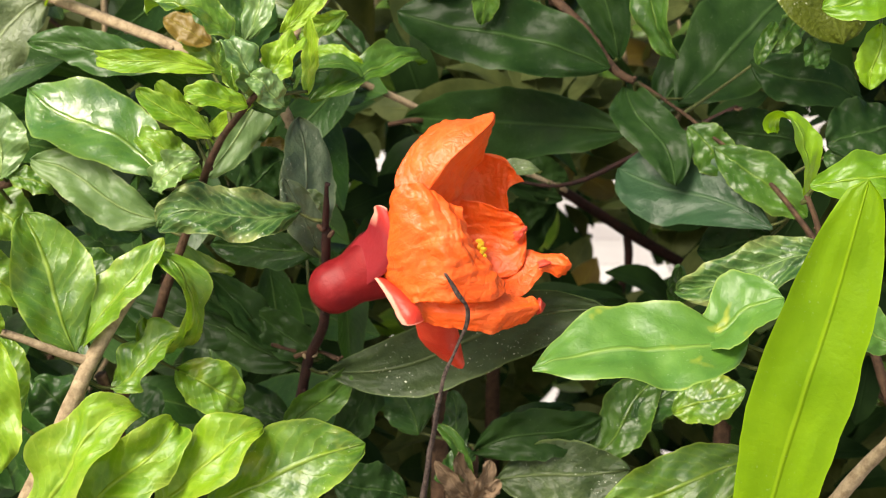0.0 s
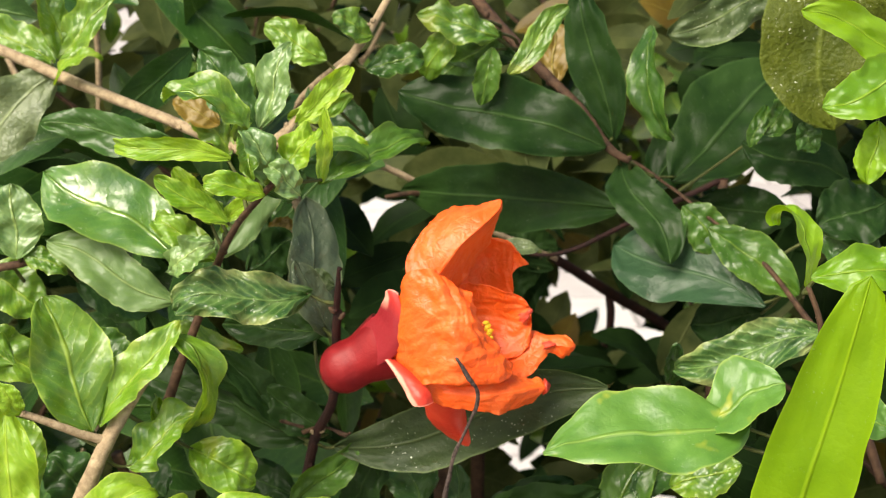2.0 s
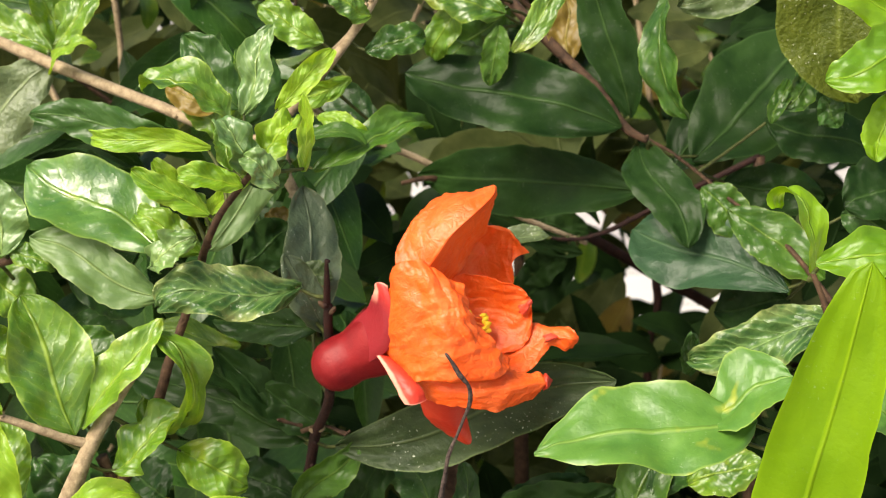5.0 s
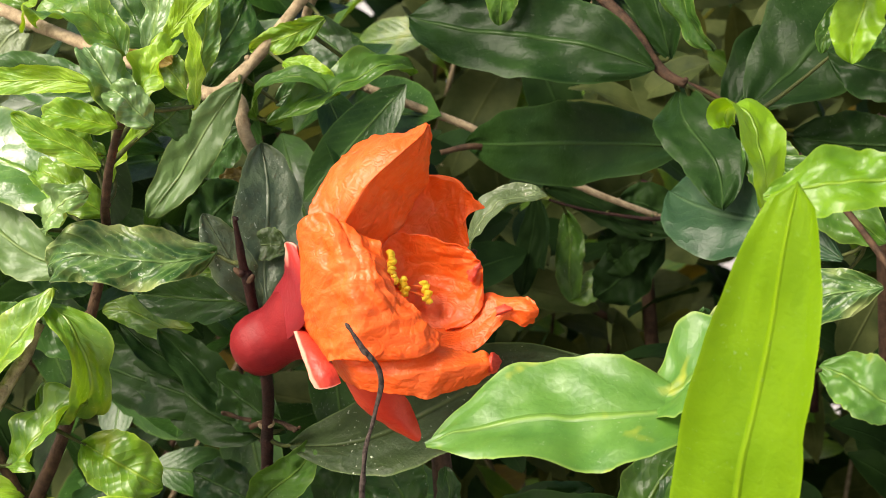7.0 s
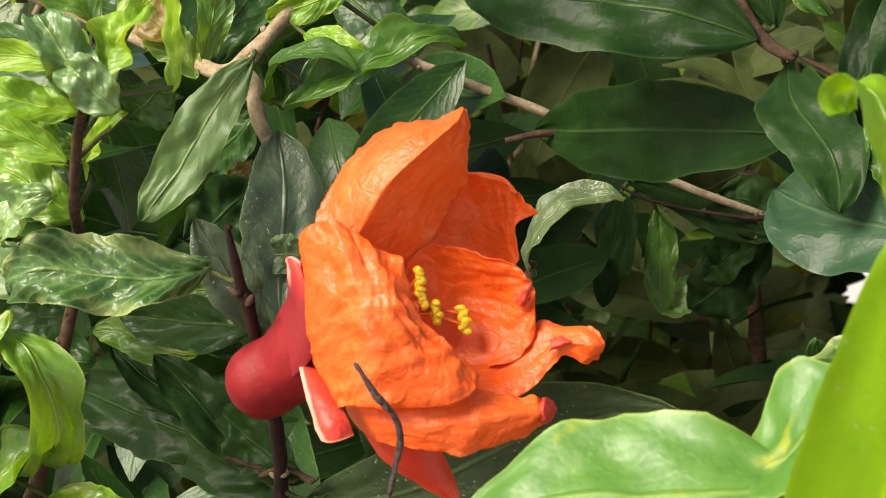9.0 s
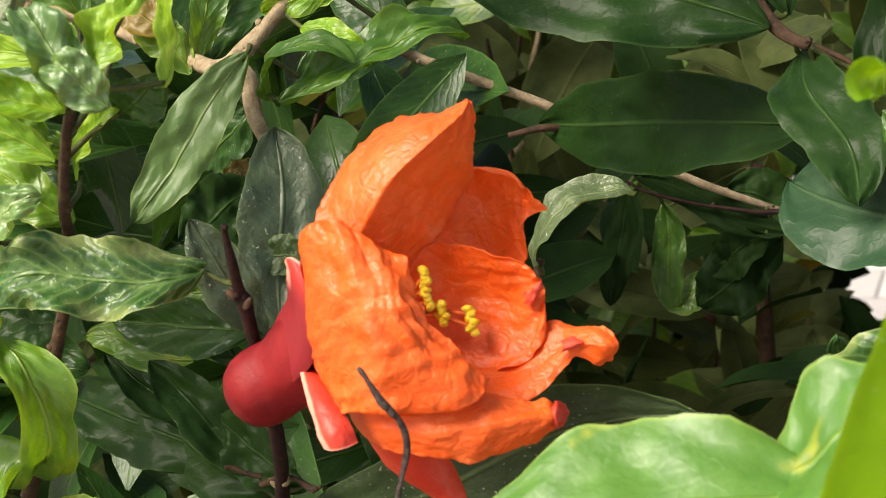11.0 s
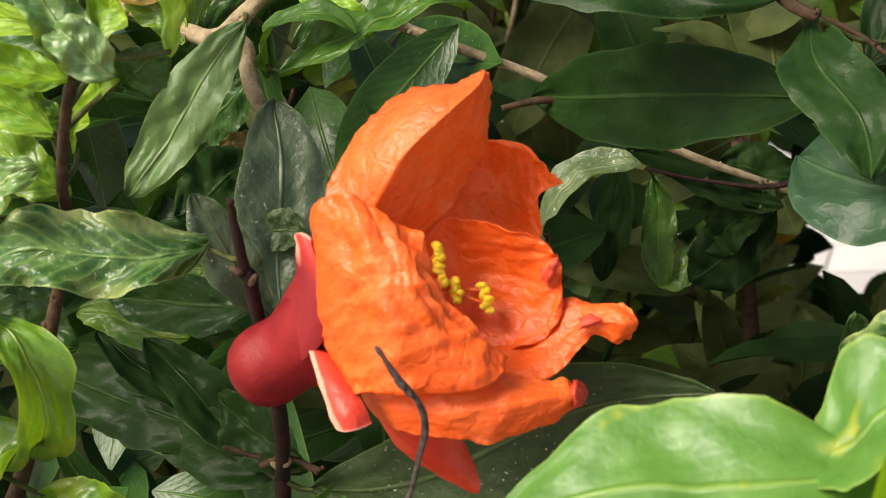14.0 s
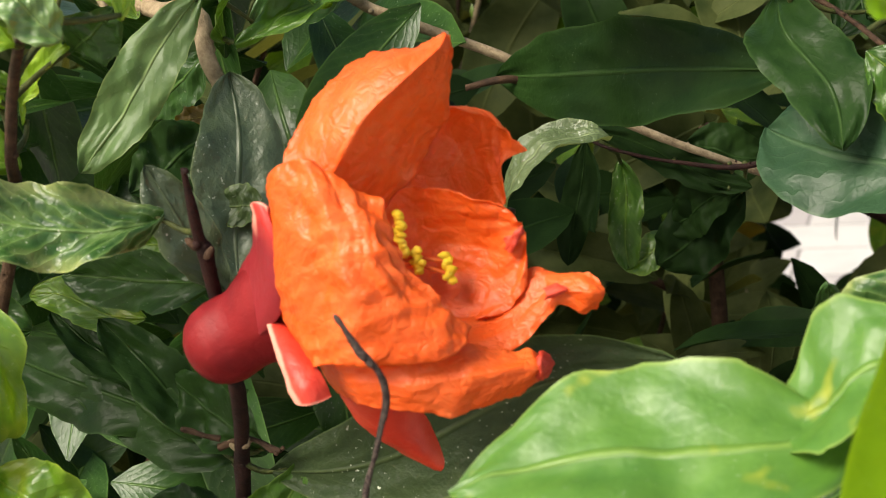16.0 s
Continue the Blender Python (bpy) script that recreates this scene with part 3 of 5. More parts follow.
leaf(stem, (-26, 14.4, 6.4), (-31.5, 10.8, -6.5), 6.2, (0.33, -0.94, 0.12), DARK, bend=15, fold=12, wave=0.05)

for p, way in (((-18.6, -22.3, -3.2), -1), ((-18.4, -22.0, -4.4), 1), ((-23.9, -3.4, -34.3), -1), ((-23.5, -4.4, -33.7), 1)):
    bm = bmesh.new()
    m = Matrix.Translation(at((p[0] + way * 0.9, p[1] - 0.5, p[2]))) @ Matrix.Rotation(way * 0.7, 4, "Y") @ Matrix.Diagonal((0.55 * MM, 0.5 * MM, 1.1 * MM, 1))
    bmesh.ops.create_icosphere(bm, subdivisions=2, radius=1, matrix=m)
    for v in bm.verts:
        v.co += Vector((noise.noise(v.co * 1500), noise.noise(v.co * 1500 + Vector((3, 0, 0))), noise.noise(v.co * 1500 + Vector((0, 7, 0))))) * 0.0002
    part("bud", bm, BROWN if p[2] > -20 else TAN, stem, "small scaly bud at a leaf joint")

stem = branch('short dry brown spur with pale buds beside the twig', [(-27, -3.6, -34.6, 0.6), (-23.3, -4.3, -33.2, 0.35), (-20.5, -5.4, -33.3, 0.35), (-18.4, -6.5, -34, 0.6), (-16.9, -7.2, -34, 0.3)], BROWN)

stem = branch('dry brown stub beside the flower twig', [(-26.8, -3.6, -33.4, 0.5), (-28.6, -4.3, -32.8, 0.35), (-30.7, -4.3, -32.1, 0.45), (-31.7, -5, -31.6, 0.3)], BROWN)

stem = branch('knotty tan spur that bends down from the joint', [(-36.9, 18, 19, 1.5), (-32.6, 18, 22.2, 1.6), (-30.8, 15.5, 16.7, 1.3), (-28.7, 14.4, 11.4, 1), (-30, 13, 6.2, 0.8), (-34.1, 10.8, 2.2, 0.7), (-34.2, 7.2, -1.2, 0.6)], TAN)
leaf(stem, (-29.3, 13.7, 8.8), (-35.3, 12.6, 7.4), 2.9, (0.06, -0.91, 0.41), YELLOW, bend=30, fold=20, wave=0.08)

stem = branch('bare tan twig crossing deep in the shrub', [(-17.4, 28.8, 44.9, 1), (-31.6, 57.6, 30.9, 1), (-30.5, 86.4, 20.3, 1), (-22.1, 88.2, 15.8, 1), (-4.1, 93.6, 7, 0.9), (7.9, 100.8, -2.7, 0.8), (22.1, 108, -11, 0.8), (36.7, 115.2, -18.3, 0.7)], TAN)

stem = branch('bare brown twig crossing behind the flower', [(7.9, 100.8, -2.7, 0.6), (-1.9, 86.4, 4.4, 0.7), (-11, 83.5, 3.8, 0.6)], BROWN)

# the darkest bark puts deep shade into the colour of these two branches
stem = branch('bare branch deep in the shrub, coloured dark for shade', [(18, 190, -18.3, 1.3), (42.9, 205, -35, 1.7), (63.4, 220, -50, 1.9), (85, 235, -64.9, 2), (114.2, 250, -88.3, 2.1)], RED)

stem = branch('upright side branch deep in the shrub, coloured dark for shade', [(63, 220, -49.4, 1.5), (63.8, 222, -61.9, 1.4), (61.5, 226, -73.9, 1.4), (60.8, 230, -93.3, 1.5)], RED)

stem = branch('brown branch with broad dark glossy leaves', [(-12.8, 79.2, 92.2, 1.6), (9.6, 68.4, 59.2, 1.5), (23.1, 57.6, 44, 1.4), (36.3, 48.6, 31.3, 1.2), (42.9, 43.2, 22.5, 1.1), (47.9, 41.4, 19.3, 0.8)], BROWN)
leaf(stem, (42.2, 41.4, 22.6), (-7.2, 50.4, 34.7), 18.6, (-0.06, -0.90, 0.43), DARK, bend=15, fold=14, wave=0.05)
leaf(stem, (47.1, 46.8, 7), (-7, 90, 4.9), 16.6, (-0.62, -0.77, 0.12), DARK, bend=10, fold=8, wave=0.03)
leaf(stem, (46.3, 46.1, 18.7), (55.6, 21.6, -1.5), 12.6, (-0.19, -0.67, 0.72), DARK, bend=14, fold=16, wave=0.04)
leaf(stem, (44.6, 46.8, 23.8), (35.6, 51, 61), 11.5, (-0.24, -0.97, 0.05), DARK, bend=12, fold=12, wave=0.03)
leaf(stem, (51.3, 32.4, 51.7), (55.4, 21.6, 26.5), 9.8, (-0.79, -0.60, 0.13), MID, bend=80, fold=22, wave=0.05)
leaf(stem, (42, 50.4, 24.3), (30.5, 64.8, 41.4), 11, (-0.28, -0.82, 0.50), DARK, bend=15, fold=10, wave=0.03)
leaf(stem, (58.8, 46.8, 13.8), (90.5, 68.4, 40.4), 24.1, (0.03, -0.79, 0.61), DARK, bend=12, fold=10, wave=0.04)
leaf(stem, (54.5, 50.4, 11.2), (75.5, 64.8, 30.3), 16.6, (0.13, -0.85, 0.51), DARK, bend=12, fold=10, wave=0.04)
leaf(stem, (31.2, 54, 36.8), (30.1, 61.2, 51.3), 8.5, (-0.07, -0.90, 0.44), YELLOW, bend=20, fold=15, wave=0.06)
leaf(stem, (21.4, 50.4, 42.6), (1.2, 57.6, 46.1), 8.2, (-0.29, -0.93, 0.24), DARK, bend=15, fold=10, wave=0.05)
leaf(stem, (15.1, 43.2, 45.8), (12.5, 43.2, 32.2), 5.9, (0.10, -0.99, -0.02), MID, bend=20, fold=20, wave=0.05)
leaf(stem, (17.8, 21.6, 41.5), (31.4, 25.2, 56.7), 5.6, (0.01, -0.98, 0.22), FRESH, bend=18, fold=20, wave=0.056)
leaf(stem, (17.2, 46.8, 49.5), (2.6, 57.6, 36.5), 9.5, (-0.48, -0.86, -0.18), MID, bend=15, fold=10, wave=0.05)
leaf(stem, (16.4, 43.2, 48.4), (-2.8, 43.2, 53.6), 8.5, (0.11, -0.91, 0.40), FRESH, bend=15, fold=10, wave=0.112)
leaf(stem, (6.5, 43.2, 52.3), (-0.1, 50.4, 38.5), 6.8, (-0.41, -0.87, -0.26), FRESH, bend=15, fold=10, wave=0.112)

stem = branch('thin brown stem with hanging oval leaves', [(45.3, 45, 20.2, 0.5), (51.9, 46.8, 17, 0.45), (56.9, 43.2, 13.7, 0.4), (59.7, 34.2, 12.1, 0.4), (64.7, 27, 8.3, 0.4), (74.9, 18, 0.7, 0.5), (84.1, 10.8, -10.7, 0.7), (93.1, 3.6, -24.3, 0.9), (100.8, 0, -46.5, 1.1)], BROWN)
leaf(stem, (76.3, 15.1, -10.1), (44.5, 37.8, -0.3), 18.4, (-0.37, -0.75, 0.55), BLUE, bend=18, fold=14, wave=0.03, fat=0.6)
leaf(stem, (64.1, 21.6, 6.8), (83.7, 14.4, -7.3), 11.1, (-0.04, -0.91, 0.40), MID, bend=14, fold=18, wave=0.04)
leaf(stem, (59, 28.8, 10.6), (68.8, 25.2, 0.4), 9.6, (-0.11, -0.97, 0.24), MID, bend=14, fold=14, wave=0.04)
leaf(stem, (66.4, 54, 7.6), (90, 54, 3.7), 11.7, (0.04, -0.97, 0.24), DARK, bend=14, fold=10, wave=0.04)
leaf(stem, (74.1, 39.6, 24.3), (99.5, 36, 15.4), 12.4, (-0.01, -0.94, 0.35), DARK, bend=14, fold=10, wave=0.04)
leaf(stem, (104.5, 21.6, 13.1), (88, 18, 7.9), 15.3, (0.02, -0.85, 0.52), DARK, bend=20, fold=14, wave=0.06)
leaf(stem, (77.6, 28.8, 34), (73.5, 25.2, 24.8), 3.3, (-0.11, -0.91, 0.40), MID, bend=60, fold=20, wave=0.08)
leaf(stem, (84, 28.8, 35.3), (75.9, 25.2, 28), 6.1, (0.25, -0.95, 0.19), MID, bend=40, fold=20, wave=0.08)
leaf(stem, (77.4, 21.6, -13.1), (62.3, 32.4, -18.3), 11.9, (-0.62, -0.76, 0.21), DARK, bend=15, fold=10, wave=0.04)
leaf(stem, (83.2, -18, -8.7), (52.7, -10.8, -18.3), 11.1, (-0.30, -0.91, 0.28), VEINY, bend=18, fold=20, wave=0.126)
leaf(stem, (88.2, 21.6, 5.3), (102.9, 18, 0.8), 11.6, (-0.15, -0.95, 0.27), MATURE, bend=15, fold=10, wave=0.04)

stem = branch('dark twig with a grey curled leaf', [(3.7, 10.8, -31.8, 1), (7.9, 14.4, -18.4, 0.9), (9.9, 16.2, -10.9, 0.8), (11.2, 16.2, -6.9, 0.6)], BROWN)
leaf(stem, (10.6, 15.1, -7.9), (25.5, 16.2, 2), 6.7, (-0.43, -0.56, 0.71), GREY, bend=125, fold=14, wave=0.05)

stem = branch('twig with drooping leaves deep in the shrub, coloured dark for shade', [(82.9, 115.2, 4.7, 0.9), (59, 111.6, -6.0, 0.7), (37.5, 109, -15.5, 0.6), (21.9, 108, -14.5, 0.35), (9.5, 108, -11.3, 0.3), (5, 108, -8.8, 0.3)], RED)
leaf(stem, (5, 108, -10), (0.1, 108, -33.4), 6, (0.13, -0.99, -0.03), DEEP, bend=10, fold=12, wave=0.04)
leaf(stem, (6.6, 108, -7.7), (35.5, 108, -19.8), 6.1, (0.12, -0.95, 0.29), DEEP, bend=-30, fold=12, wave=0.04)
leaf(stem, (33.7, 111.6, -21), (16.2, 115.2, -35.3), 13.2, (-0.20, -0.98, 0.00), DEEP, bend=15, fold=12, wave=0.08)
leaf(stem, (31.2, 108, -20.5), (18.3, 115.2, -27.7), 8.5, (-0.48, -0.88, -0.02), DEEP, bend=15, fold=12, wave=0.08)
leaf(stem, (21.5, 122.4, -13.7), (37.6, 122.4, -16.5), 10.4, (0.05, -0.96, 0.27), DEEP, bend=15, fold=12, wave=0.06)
leaf(stem, (8.1, 128, -16.2), (9, 126, -38.5), 6.5, (0.12, -0.9, 0.42), MID, bend=14, fold=12, wave=0.06)
leaf(stem, (19.7, 130, -32.1), (7.5, 126, -37.9), 6.5, (-0.1, -0.9, 0.42), FRESH, bend=14, fold=12, wave=0.06)
leaf(stem, (54.3, 7.2, -26.2), (54.2, -2.2, -14.6), 4.2, (0.10, -0.78, -0.62), MATURE, bend=20, fold=15, wave=0.08)

stem = branch('shoot with a broad light green leaf and a curled tip', [(66, -57.6, -64.8, 0.9), (68, -60.5, -35.3, 0.7), (70.5, -63.5, -12.5, 0.6), (71, -65, 2, 0.55), (68.6, -63.5, 10.4, 0.5)], BROWN)
leaf(stem, (59.3, -72.5, -62.2), (74.3, -85, 16.9), 15.6, (-0.43, -0.90, -0.04), FORE, bend=16, fold=10, wave=0.035, point=0.5)
leaf(stem, (69.3, -60.8, 9.4), (64.2, -57, 20.8), 6.6, (0.72, -0.62, 0.2), LIME, bend=70, fold=25, wave=0.04, hook=190, point=0.3)
leaf(stem, (68.9, -64.1, 12.2), (89.4, -64.8, 14.6), 8.4, (-0.10, -0.79, 0.60), LIME, bend=20, fold=15, wave=0.05)
leaf(stem, (60.3, -57.5, -16.8), (21.3, -62.5, -21.2), 20.2, (0.03, -0.55, 0.83), GLOSS, bend=14, fold=14, wave=0.04, fat=0.47, point=1.0)
leaf(stem, (50.5, -54.5, -18.4), (66.5, -57, -9.2), 15.5, (-0.45, -0.5, 0.75), GLOSS, bend=30, fold=20, wave=0.015, fat=0.55)
leaf(stem, (74.9, -57.6, -11.6), (86.8, -61.2, -17), 8, (0.00, -0.83, 0.56), GLOSS, bend=20, fold=15, wave=0.05)
leaf(stem, (67.4, -32.4, -47), (36.5, -32.4, -58.4), 13.4, (-0.13, -0.93, 0.34), FRESH, bend=18, fold=20, wave=0.084)
leaf(stem, (66, -32.4, -54), (47.2, -32.4, -58.9), 9.4, (-0.16, -0.78, 0.61), BRIGHT, bend=18, fold=20, wave=0.084)

stem = branch('overhanging shoot with a pitted olive leaf', [(122.1, -21.6, 77.8, 1.2), (98.9, -28.8, 62.9, 1), (88.7, -36, 54.7, 0.9), (83.3, -46.8, 46.1, 0.8)], BROWN)
leaf(stem, (82.3, 14, 76.6), (89, 10, 30.7), 26, (-0.17, -0.99, -0.01), PITTED, bend=15, fold=10, wave=0.05)
leaf(stem, (80.1, 18, 61.1), (52.6, 18, 50.7), 9.9, (-0.04, -0.99, 0.10), OLIVE, bend=15, fold=10, wave=0.08)
leaf(stem, (82.5, 14.4, 31.8), (86.1, 14.4, 25.3), 5.7, (-0.06, -1.00, -0.03), MATURE, bend=15, fold=20, wave=0.1)
leaf(stem, (89.9, -54, 48.2), (71, -57, 42.2), 10, (0.04, -0.90, 0.44), LIME, bend=40, fold=20, wave=0.05)
leaf(stem, (90.8, -50, 50.6), (67.1, -54, 59.6), 7.2, (0.22, -0.97, 0.09), LIME, bend=20, fold=20, wave=0.05)
leaf(stem, (82.1, -54, 39.6), (80.2, -55.8, 28.2), 6.3, (-0.06, -0.99, 0.14), LIME, bend=20, fold=20, wave=0.05)

stem = branch('low twig with overlapping dark green leaves', [(-6.6, 14.4, -115.9, 1.4), (6.5, 3.6, -81.3, 1.2), (10.8, 0, -64.3, 1), (11.3, 0, -55.4, 0.8)], BROWN)
leaf(stem, (11.6, 0, -55.4), (33.1, 3.6, -47.7), 8.1, (0.01, -0.91, 0.41), DARK, bend=20, fold=15, wave=0.04)
leaf(stem, (11.1, -3.6, -55.5), (38.5, -1.8, -48.1), 10.8, (0.02, -0.99, 0.16), DARK, bend=20, fold=20, wave=0.05)
leaf(stem, (36.7, -3.6, -56.6), (50.7, 0, -39.7), 11.2, (-0.14, -0.94, 0.32), MID, bend=15, fold=15, wave=0.04)
leaf(stem, (-1, 3.6, -54), (-7.3, 7.2, -38.5), 11.9, (0.09, -0.96, 0.26), MATURE, bend=15, fold=12, wave=0.04)
leaf(stem, (8.9, 0, -57.9), (6.4, 3.6, -43.8), 5.2, (-0.30, -0.94, 0.18), MATURE, bend=20, fold=15, wave=0.06)
leaf(stem, (-3.4, 0, -67), (-19.3, 0, -63.2), 11.1, (0.10, -0.90, 0.42), DARK, bend=15, fold=12, wave=0.05)
leaf(stem, (16.2, -3.6, -61.8), (44.3, -7.2, -57.9), 14.5, (-0.16, -0.94, 0.30), OLIVE, bend=15, fold=12, wave=0.05)
leaf(stem, (53, -7.2, -45.4), (67.7, -10.8, -39.3), 10, (-0.39, -0.77, 0.50), FRESH, bend=15, fold=12, wave=0.07)
leaf(stem, (2.9, -7.2, -60.7), (11.3, -3.6, -55.5), 4.8, (0.09, -0.88, 0.47), MATURE, bend=15, fold=12, wave=0.08)
leaf(stem, (45.1, -3.6, -50.2), (60, 3.6, -37.1), 8.5, (0.00, -0.88, 0.48), MATURE, bend=15, fold=12, wave=0.05)

leaf(stem, (10.2, -12, -62.7), (3.1, -15, -53.7), 3.4, (-0.4, -0.85, 0.3), WITHERED, bend=50, fold=25, wave=0.09)
leaf(stem, (10.8, -12, -63.3), (8, -15, -51.8), 3, (0.2, -0.85, 0.3), WITHERED, bend=-40, fold=25, wave=0.09)
leaf(stem, (11.1, -12, -63.7), (14.6, -15, -53.6), 3.6, (0.4, -0.85, 0.3), WITHERED, bend=60, fold=25, wave=0.09)
leaf(stem, (11.6, -12, -63.9), (16.6, -15, -57.9), 3, (0.1, -0.85, 0.3), WITHERED, bend=40, fold=25, wave=0.09)
leaf(stem, (10.2, -12, -64.2), (4.8, -15, -60.2), 2.6, (-0.2, -0.85, 0.3), WITHERED, bend=-50, fold=25, wave=0.09)
leaf(stem, (10.9, -9, -62.2), (3, -10, -47.5), 3.2, (0.5, -0.8, 0.2), MID, bend=80, fold=20, wave=0.06)

stem = branch('bare tan twig low beside the broad leaf', [(75.2, -28, -69.2, 1.7), (85.2, -31, -53.4, 1.5), (91.7, -34, -43.8, 1.3), (100.7, -36, -33.1, 1.1)], TAN)

# dry leafless stalk before the flower
stalk = thing("dry_stalk", "thin dry blackened stalk with a kinked tip", "stalk", "", (0, -29, -63))
bm = bmesh.new()
tube_into(bm, [at(p) for p in ((5.6, -45, -7.6), (7.5, -45, -10.7), (9.4, -44.3, -13.7), (9.7, -43.2, -17), (8, -41.4, -22), (5, -39.5, -30), (3, -37, -42), (0, -29, -63), (-4, -10, -90))],
          [0.00026, 0.00042, 0.0003, 0.0003, 0.00032, 0.0004, 0.0005, 0.0006, 0.0008], 8, 0.85)
part("stalk_stem", bm, DRY, stalk)
bm = bmesh.new()
for p, r in (((7.9, -45.1, -11.5), 0.5), ((8.6, -44.8, -12.5), 0.42), ((5.8, -45, -8.0), 0.34)):
    bmesh.ops.create_icosphere(bm, subdivisions=2, radius=1, matrix=Matrix.Translation(at(p)) @ Matrix.Rotation(-0.6, 4, "Y") @ Matrix.Diagonal((r * MM, r * MM, r * 2.4 * MM, 1)))
part("knot", bm, DRY, stalk)


# ---- the flower ----
def petal_material(name, deep, mid, pale, rough=0.43, through=0.34, scale=1.0, shine=0.5, wrinkle=0.32, margin=None, start=0.0, fade=0.3):
    m, n, l, p = nodes_of(name)
    f = grain(n, l, 130 * scale, 4, 0.5)
    g = grain(n, l, 300 * scale, 4, 0.55)
    colour = blend(n, l, ramp(n, l, f, 0.3, 0.7), deep, mid)
    colour = blend(n, l, maths(n, l, "MULTIPLY", ramp(n, l, g, 0.48, 0.72), 0.33), colour, pale)
    blade = n.new("ShaderNodeUVMap")
    blade.uv_map = "blade"
    stretch = n.new("ShaderNodeMapping")
    stretch.inputs["Scale"].default_value = (26, 3.5, 1)
    l.new(blade.outputs[0], stretch.inputs[0])
    streak = n.new("ShaderNodeTexNoise")
    streak.inputs["Scale"].default_value, streak.inputs["Detail"].default_value, streak.inputs["Distortion"].default_value = 1.0, 5, 0.8
    l.new(stretch.outputs[0], streak.inputs["Vector"])
    if wrinkle > 0.19:
        colour = blend(n, l, maths(n, l, "MULTIPLY", ramp(n, l, streak.outputs["Fac"], 0.5, 0.72), 0.25), colour, pale)
    if margin:
        uv = n.new("ShaderNodeUVMap")
        uv.uv_map = "blade"
        sep = n.new("ShaderNodeSeparateXYZ")
        l.new(uv.outputs[0], sep.inputs[0])
        colour = blend(n, l, maths(n, l, "MULTIPLY", ramp(n, l, sep.outputs[1], fade, fade - 0.25), 0.95), colour, (0.21, 0.006, 0.012))
        pink = maths(n, l, "MAXIMUM", maths(n, l, "MULTIPLY", ramp(n, l, maths(n, l, "MULTIPLY_ADD", g, 0.25, sep.outputs[0]), 0.40, 0.30), ramp(n, l, sep.outputs[1], start, start + 0.2)), ramp(n, l, maths(n, l, "MULTIPLY_ADD", g, -0.1, sep.outputs[1]), 0.91, 0.95))
        colour = blend(n, l, pink, colour, margin)
    l.new(colour, p.inputs["Base Color"])
    p.inputs["Roughness"].default_value = rough
    p.inputs["Specular IOR Level"].default_value = shine
    # fine papery crinkles: a net of sharp creases between small facets
    spot = n.new("ShaderNodeTexCoord")
    drift = n.new("ShaderNodeTexNoise")
    drift.inputs["Scale"].default_value = 260 * scale
    l.new(spot.outputs["Object"], drift.inputs["Vector"])
    bent = n.new("ShaderNodeMix")
    bent.data_type, bent.blend_type = "RGBA", "LINEAR_LIGHT"
    bent.inputs[0].default_value = 0.0022
    l.new(spot.outputs["Object"], bent.inputs[6])
    l.new(drift.outputs["Color"], bent.inputs[7])
    facets = []
    for size in (420, 950):
        cell = n.new("ShaderNodeTexVoronoi")
        cell.feature = "DISTANCE_TO_EDGE"
        cell.inputs["Scale"].default_value = size * scale
        l.new(bent.outputs[2], cell.inputs["Vector"])
        facets.append(ramp(n, l, cell.outputs["Distance"], 0.0, 0.22))
    h = maths(n, l, "MULTIPLY_ADD", facets[0], 0.16, maths(n, l, "MULTIPLY", facets[1], 0.07))
    h = maths(n, l, "ADD", h, maths(n, l, "MULTIPLY", streak.outputs["Fac"], 0.14))
    bump = relief(n, l, h, p, wrinkle, 0.0016)
    t = n.new("ShaderNodeBsdfTranslucent")
    l.new(colour, t.inputs["Color"])
    l.new(bump, t.inputs["Normal"])
    mix = n.new("ShaderNodeMixShader")
    mix.inputs[0].default_value = through
    l.new(p.outputs[0], mix.inputs[1])
    l.new(t.outputs[0], mix.inputs[2])
    l.new(mix.outputs[0], n["Material Output"].inputs["Surface"])
    return m


# the pale tone puts peach highlights on the folds into the colour as patches
PETAL = petal_material("orange_petal", (0.82, 0.108, 0.012), (0.90, 0.140, 0.016), (0.94, 0.28, 0.09))
SEPAL = petal_material("coral_sepal", (0.40, 0.018, 0.010), (0.54, 0.036, 0.018), (0.64, 0.09, 0.045), 0.5, 0.1, 1.0, wrinkle=0.2, margin=(0.76, 0.30, 0.22))
UPPER_SEPAL = petal_material("crimson_sepal", (0.36, 0.014, 0.012), (0.46, 0.024, 0.018), (0.55, 0.06, 0.035), 0.5, 0.05, 1.0, wrinkle=0.1, margin=(0.76, 0.30, 0.22), start=0.55, fade=0.85)
LOW_SEPAL = petal_material("red_sepal", (0.55, 0.03, 0.015), (0.66, 0.05, 0.02), (0.72, 0.1, 0.04), 0.4, 0.1, 1.0, wrinkle=0.15)
CALYX = petal_material("crimson_calyx", (0.115, 0.004, 0.006), (0.20, 0.008, 0.010), (0.25, 0.020, 0.021), 0.48, 0.0, 1.4, 0.2, 0.1)
CRIMSON = petal_material("crimson_nick", (0.40, 0.010, 0.018), (0.84, 0.09, 0.03), (0.86, 0.18, 0.10), 0.5, 0.3, 1.2)
POLLEN = petal_material("yellow_pollen", (0.90, 0.60, 0.02), (0.95, 0.76, 0.05), (0.97, 0.86, 0.22), 0.8, 0.2, 3)
FILAMENT = petal_material("orange_filament", (0.75, 0.10, 0.01), (0.85, 0.2, 0.02), (0.9, 0.4, 0.1), 0.5, 0.2)

